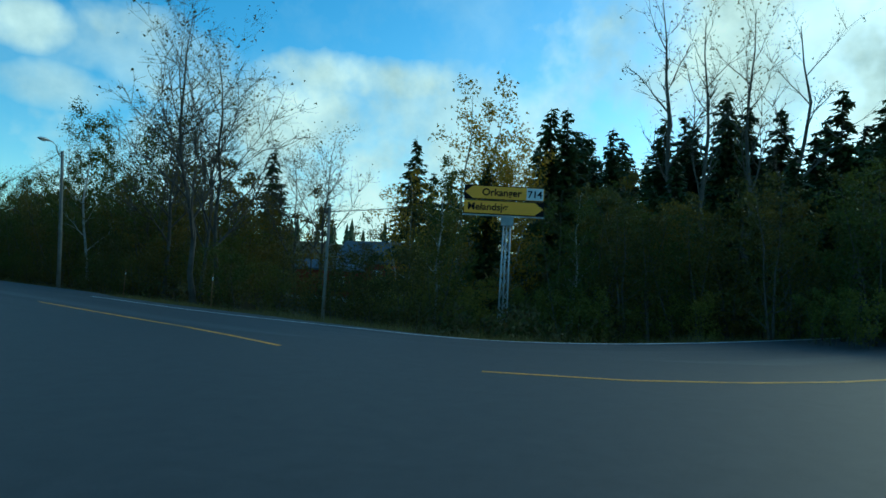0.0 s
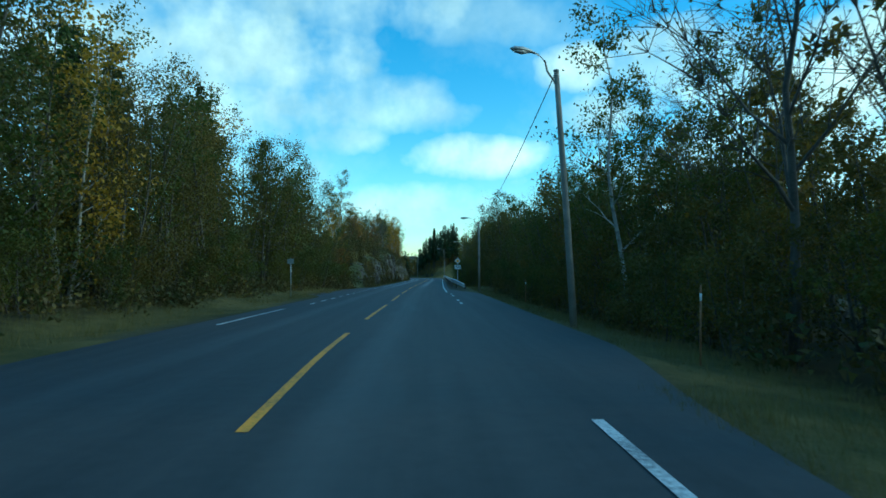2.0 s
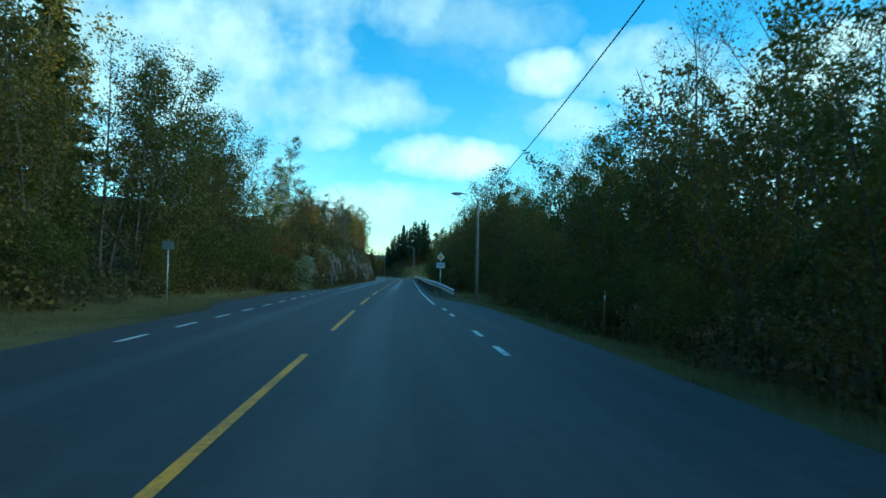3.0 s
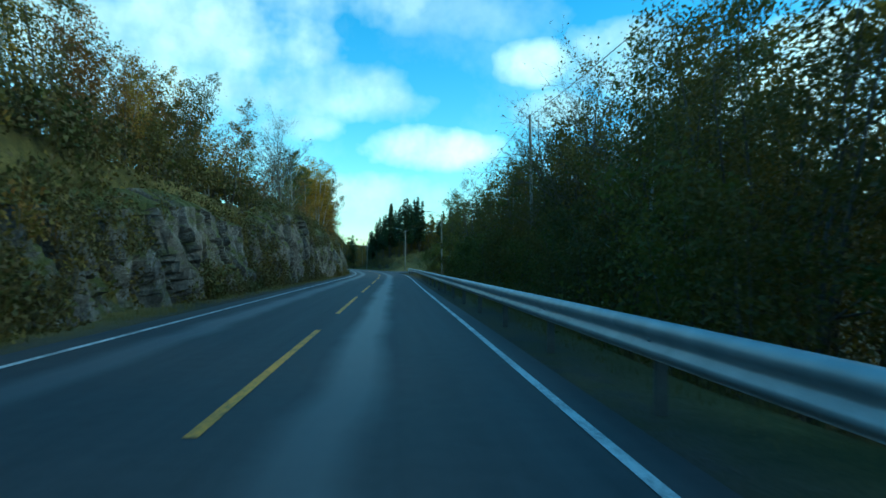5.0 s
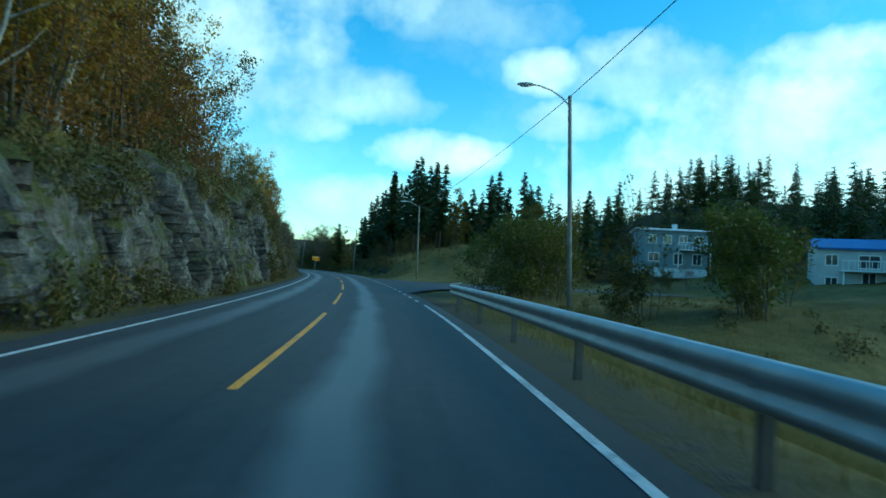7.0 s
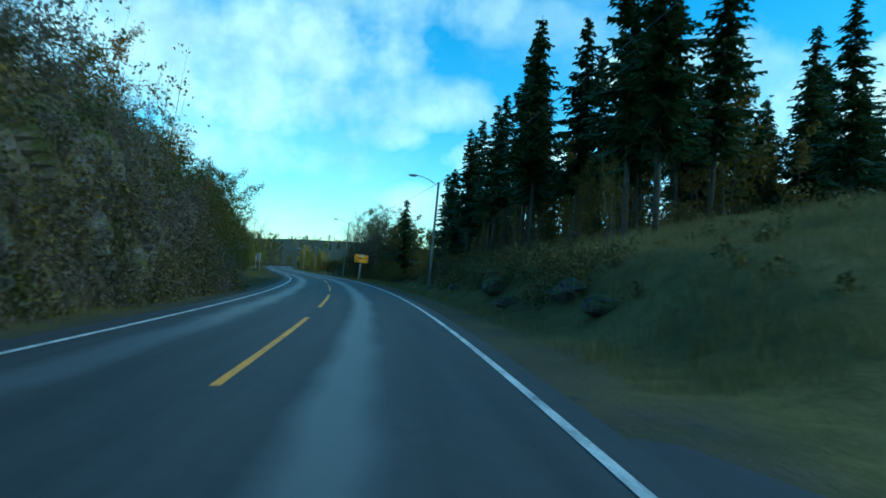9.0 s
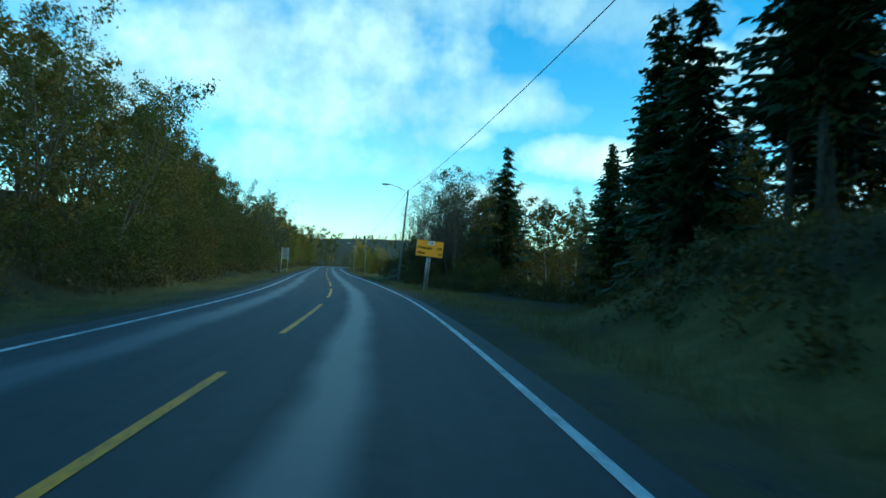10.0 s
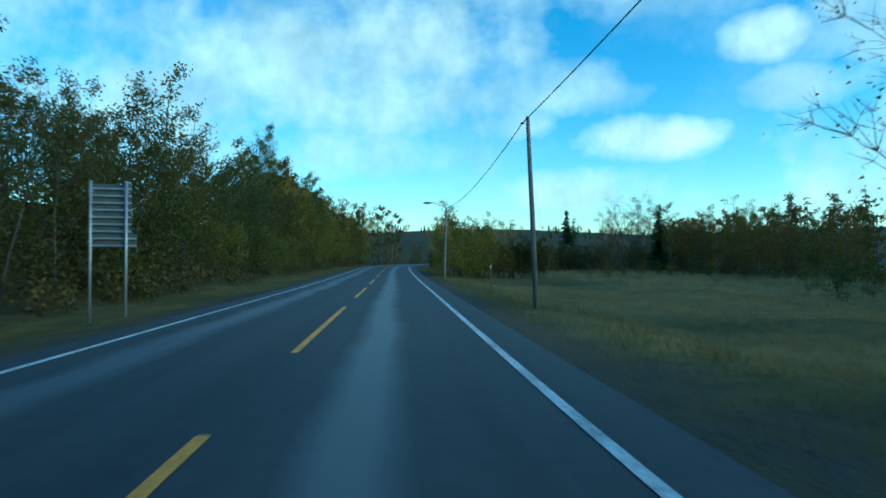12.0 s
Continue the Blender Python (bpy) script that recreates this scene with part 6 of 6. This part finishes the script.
def shrubs(name, spots, label, leaves=80, leaf=0.085, mat=SHRUB):
    """Low growth as one mesh: many leafy clumps with a few twigs."""
    rnd = random.Random(len(spots) + leaves)
    verts, faces = [], []
    for x, y, z, k in spots:
        for _ in range(4):
            a, q = rnd.uniform(0, 6.283), rnd.uniform(0.3, 0.9) * k
            tube_into(verts, faces, [Vector((x, y, z - 0.2)), Vector((x + q * math.cos(a), y + q * math.sin(a), z + k * rnd.uniform(0.8, 1.7)))], [0.012, 0.004], 3, False)
        pts = []
        for _ in range(int(leaves * k)):
            a, e, q = rnd.uniform(0, 6.283), rnd.uniform(0.0, 1.5), k * rnd.uniform(0.45, 1.1)
            pts.append(Vector((x + q * math.cos(a) * math.cos(e), y + q * math.sin(a) * math.cos(e), z - 0.1 + 1.35 * q * math.sin(e))))
        leaf_quads(pts, leaf, rnd, verts, faces)
    tagged(new(name, mesh_from(name, verts, faces, [mat])), label, "shrubs", kind="stuff")


def shrub_spots(zones, seed):
    g = np.random.RandomState(seed)
    out = []
    for s0, s1, c0, c1, n, k in zones:
        s, c = g.uniform(s0, s1, n), g.uniform(c0, c1, n)
        x, y = spot(s, c)
        keep = np.abs(along(x, y)[1]) > min(abs(c0), abs(c1)) - 0.2
        out += list(zip(x[keep].tolist(), y[keep].tolist(), height(x[keep], y[keep]).tolist(), (k * g.uniform(0.6, 1.3, n))[keep].tolist()))
    return out


def lifted(by, zones, seed):
    """The same places, as high as the rock that lies over the ground there."""
    return [(x, y, z + by, k) for x, y, z, k in shrub_spots(zones, seed)]


def rock_growth(s0, s1, count, low, high, seed):
    """Shrubs in the clefts, on the ledges and at the foot of the cutting."""
    g = random.Random(seed)
    out = []
    for _ in range(count):
        s, f = g.uniform(s0, s1), g.random() ** 1.3
        z = rock_top(s) * f
        if noise.noise(Vector((s * 0.13, z * 0.35, 14))) > -0.12 + 0.38 * math.sin(min(f * 1.15, 1.0) * 3.1) - 1.5 * float(ease(s, 182, 200)):
            c, z = rock_at(s, f)
            x, y = spot(s, c + 0.12)
            out.append((x, y, z - 0.1, g.uniform(low, high)))
    return out


shrubs("rock_shrubs", rock_growth(85, 196, 2450, 0.27, 0.68, 15) + rock_growth(194, 239, 520, 0.3, 0.85, 17), "olive and rusty shrubs growing on the rock cutting", 130, 0.055)
shrubs("cutting_thicket", rock_growth(194, 239, 900, 0.3, 0.75, 16), "grey half-bare thicket covering the end of the rock cutting", 170, 0.042, GREY_LEAF)
shrubs("ledge_shrubs", lifted(0.55, [(84, 240, -7.6, -5.9, 460, 0.75), (84, 240, -10, -7.4, 300, 0.8)], 4), "dense brown-green shrubs along the top of the rock", 115, 0.08)
shrubs("slope_shrubs", shrub_spots([(206, 258, -9.6, -6.2, 260, 0.8)], 9), "grey-brown shrubs covering the steep slope", 300, 0.044, GREY_LEAF)
shrubs("bank_shrubs", shrub_spots([(224, 258, 6.4, 9.0, 160, 0.55), (216, 262, 7, 18, 120, 0.35), (228, 262, 14, 26, 120, 0.7), (150, 172, 6, 20, 50, 0.4), (206, 218, 14, 30, 60, 0.5)], 5), "low heather and shrubs on the grassy bank", 150, 0.055)
shrubs("mound_shrubs", shrub_spots([(286, 324, 8, 12.5, 260, 0.75), (298, 322, 6.4, 10, 170, 0.6)], 8), "dark tangled shrubs on the roadside mound", 260, 0.045)
shrubs("verge_shrubs", shrub_spots([(-62, 12, 7.4, 9.4, 150, 0.7), (250, 480, -9.8, -7.8, 330, 0.75), (26, 84, -9.0, -7.4, 120, 0.7), (12, 84, 7.2, 8.6, 120, 0.7), (262, 300, 11, 16, 120, 0.6), (76, 93, -9, -5.7, 130, 0.8), (82, 102, -9.5, -5.8, 160, 0.8), (310, 420, 36, 42, 160, 0.9), (398, 450, 8, 44, 160, 1.0), (320, 352, -12, -8.6, 130, 1.0)], 6), "tangled shrubs along the edge of the woods", 120, 0.075)


def far_woods(seed, count, y_from, low, high, label):
    """Woods on the hills all round, too far off to count."""
    g = np.random.RandomState(seed)
    verts, faces, mats = [], [], []
    n = 0
    while n < count:
        a, r = g.uniform(0, 6.283), g.uniform(90, 620) ** 1.0
        x, y = -20 + r * math.sin(a), 170 + (r + 60) * math.cos(a)
        s, c = along([x], [y])
        if y < y_from or abs(c[0]) < 112 or math.hypot(x - 20, y - 20) < 125 or (s[0] > 296 and 0 < c[0] < 60) or (140 < s[0] < 225 and 0 < c[0] < 64):
            n += 1
            continue
        z, tall = ground_z(x, y), g.uniform(low, high) * (0.5 if y > 420 else 1)
        i = len(verts)
        if g.rand() < 0.40:
            m, tiers, w = 8, 4, tall * 0.21
            for t in range(tiers):
                z0, z1 = z + tall * (0.06 + 0.22 * t), z + tall * (0.42 + 0.22 * t)
                j = len(verts)
                for k in range(m):
                    q = w * (1 - 0.21 * t) * g.uniform(0.6, 1.25)
                    verts.append((x + q * math.cos(6.283 * k / m), y + q * math.sin(6.283 * k / m), z0 + g.uniform(-0.5, 0.4)))
                verts.append((x, y, min(z1, z + tall)))
                for k in range(m):
                    faces.append((j + k, j + (k + 1) % m, j + m))
                    mats.append(0)
        else:
            for _ in range(60):
                u = g.normal(0, 1, 3)
                u /= np.linalg.norm(u)
                q = g.uniform(0.5, 1.0)
                px, py, pz = x + u[0] * tall * 0.26 * q, y + u[1] * tall * 0.26 * q, z + tall * (0.55 + 0.40 * u[2] * q)
                j, e = len(verts), tall * 0.055
                t1, t2 = g.normal(0, e, 3), g.normal(0, e, 3)
                for v in ((0, 0, 0), t1, t1 + t2, t2):
                    verts.append((px + v[0], py + v[1], pz + v[2]))
                faces.append((j, j + 1, j + 2, j + 3))
                mats.append(1 if (int(x * 7) % 4) else 2)
        n += 1
    tagged(new("far_woods", mesh_from("far_woods", verts, faces, [NEEDLE, OLIVE, GOLD], False, mats)), label, "woods", kind="stuff")


far_woods(11, 1600, -900, 7, 14, "distant mixed woods of spruce and autumn trees")
far_woods(12, 3000, 420, 7, 12, "low autumn woods on the far hill")
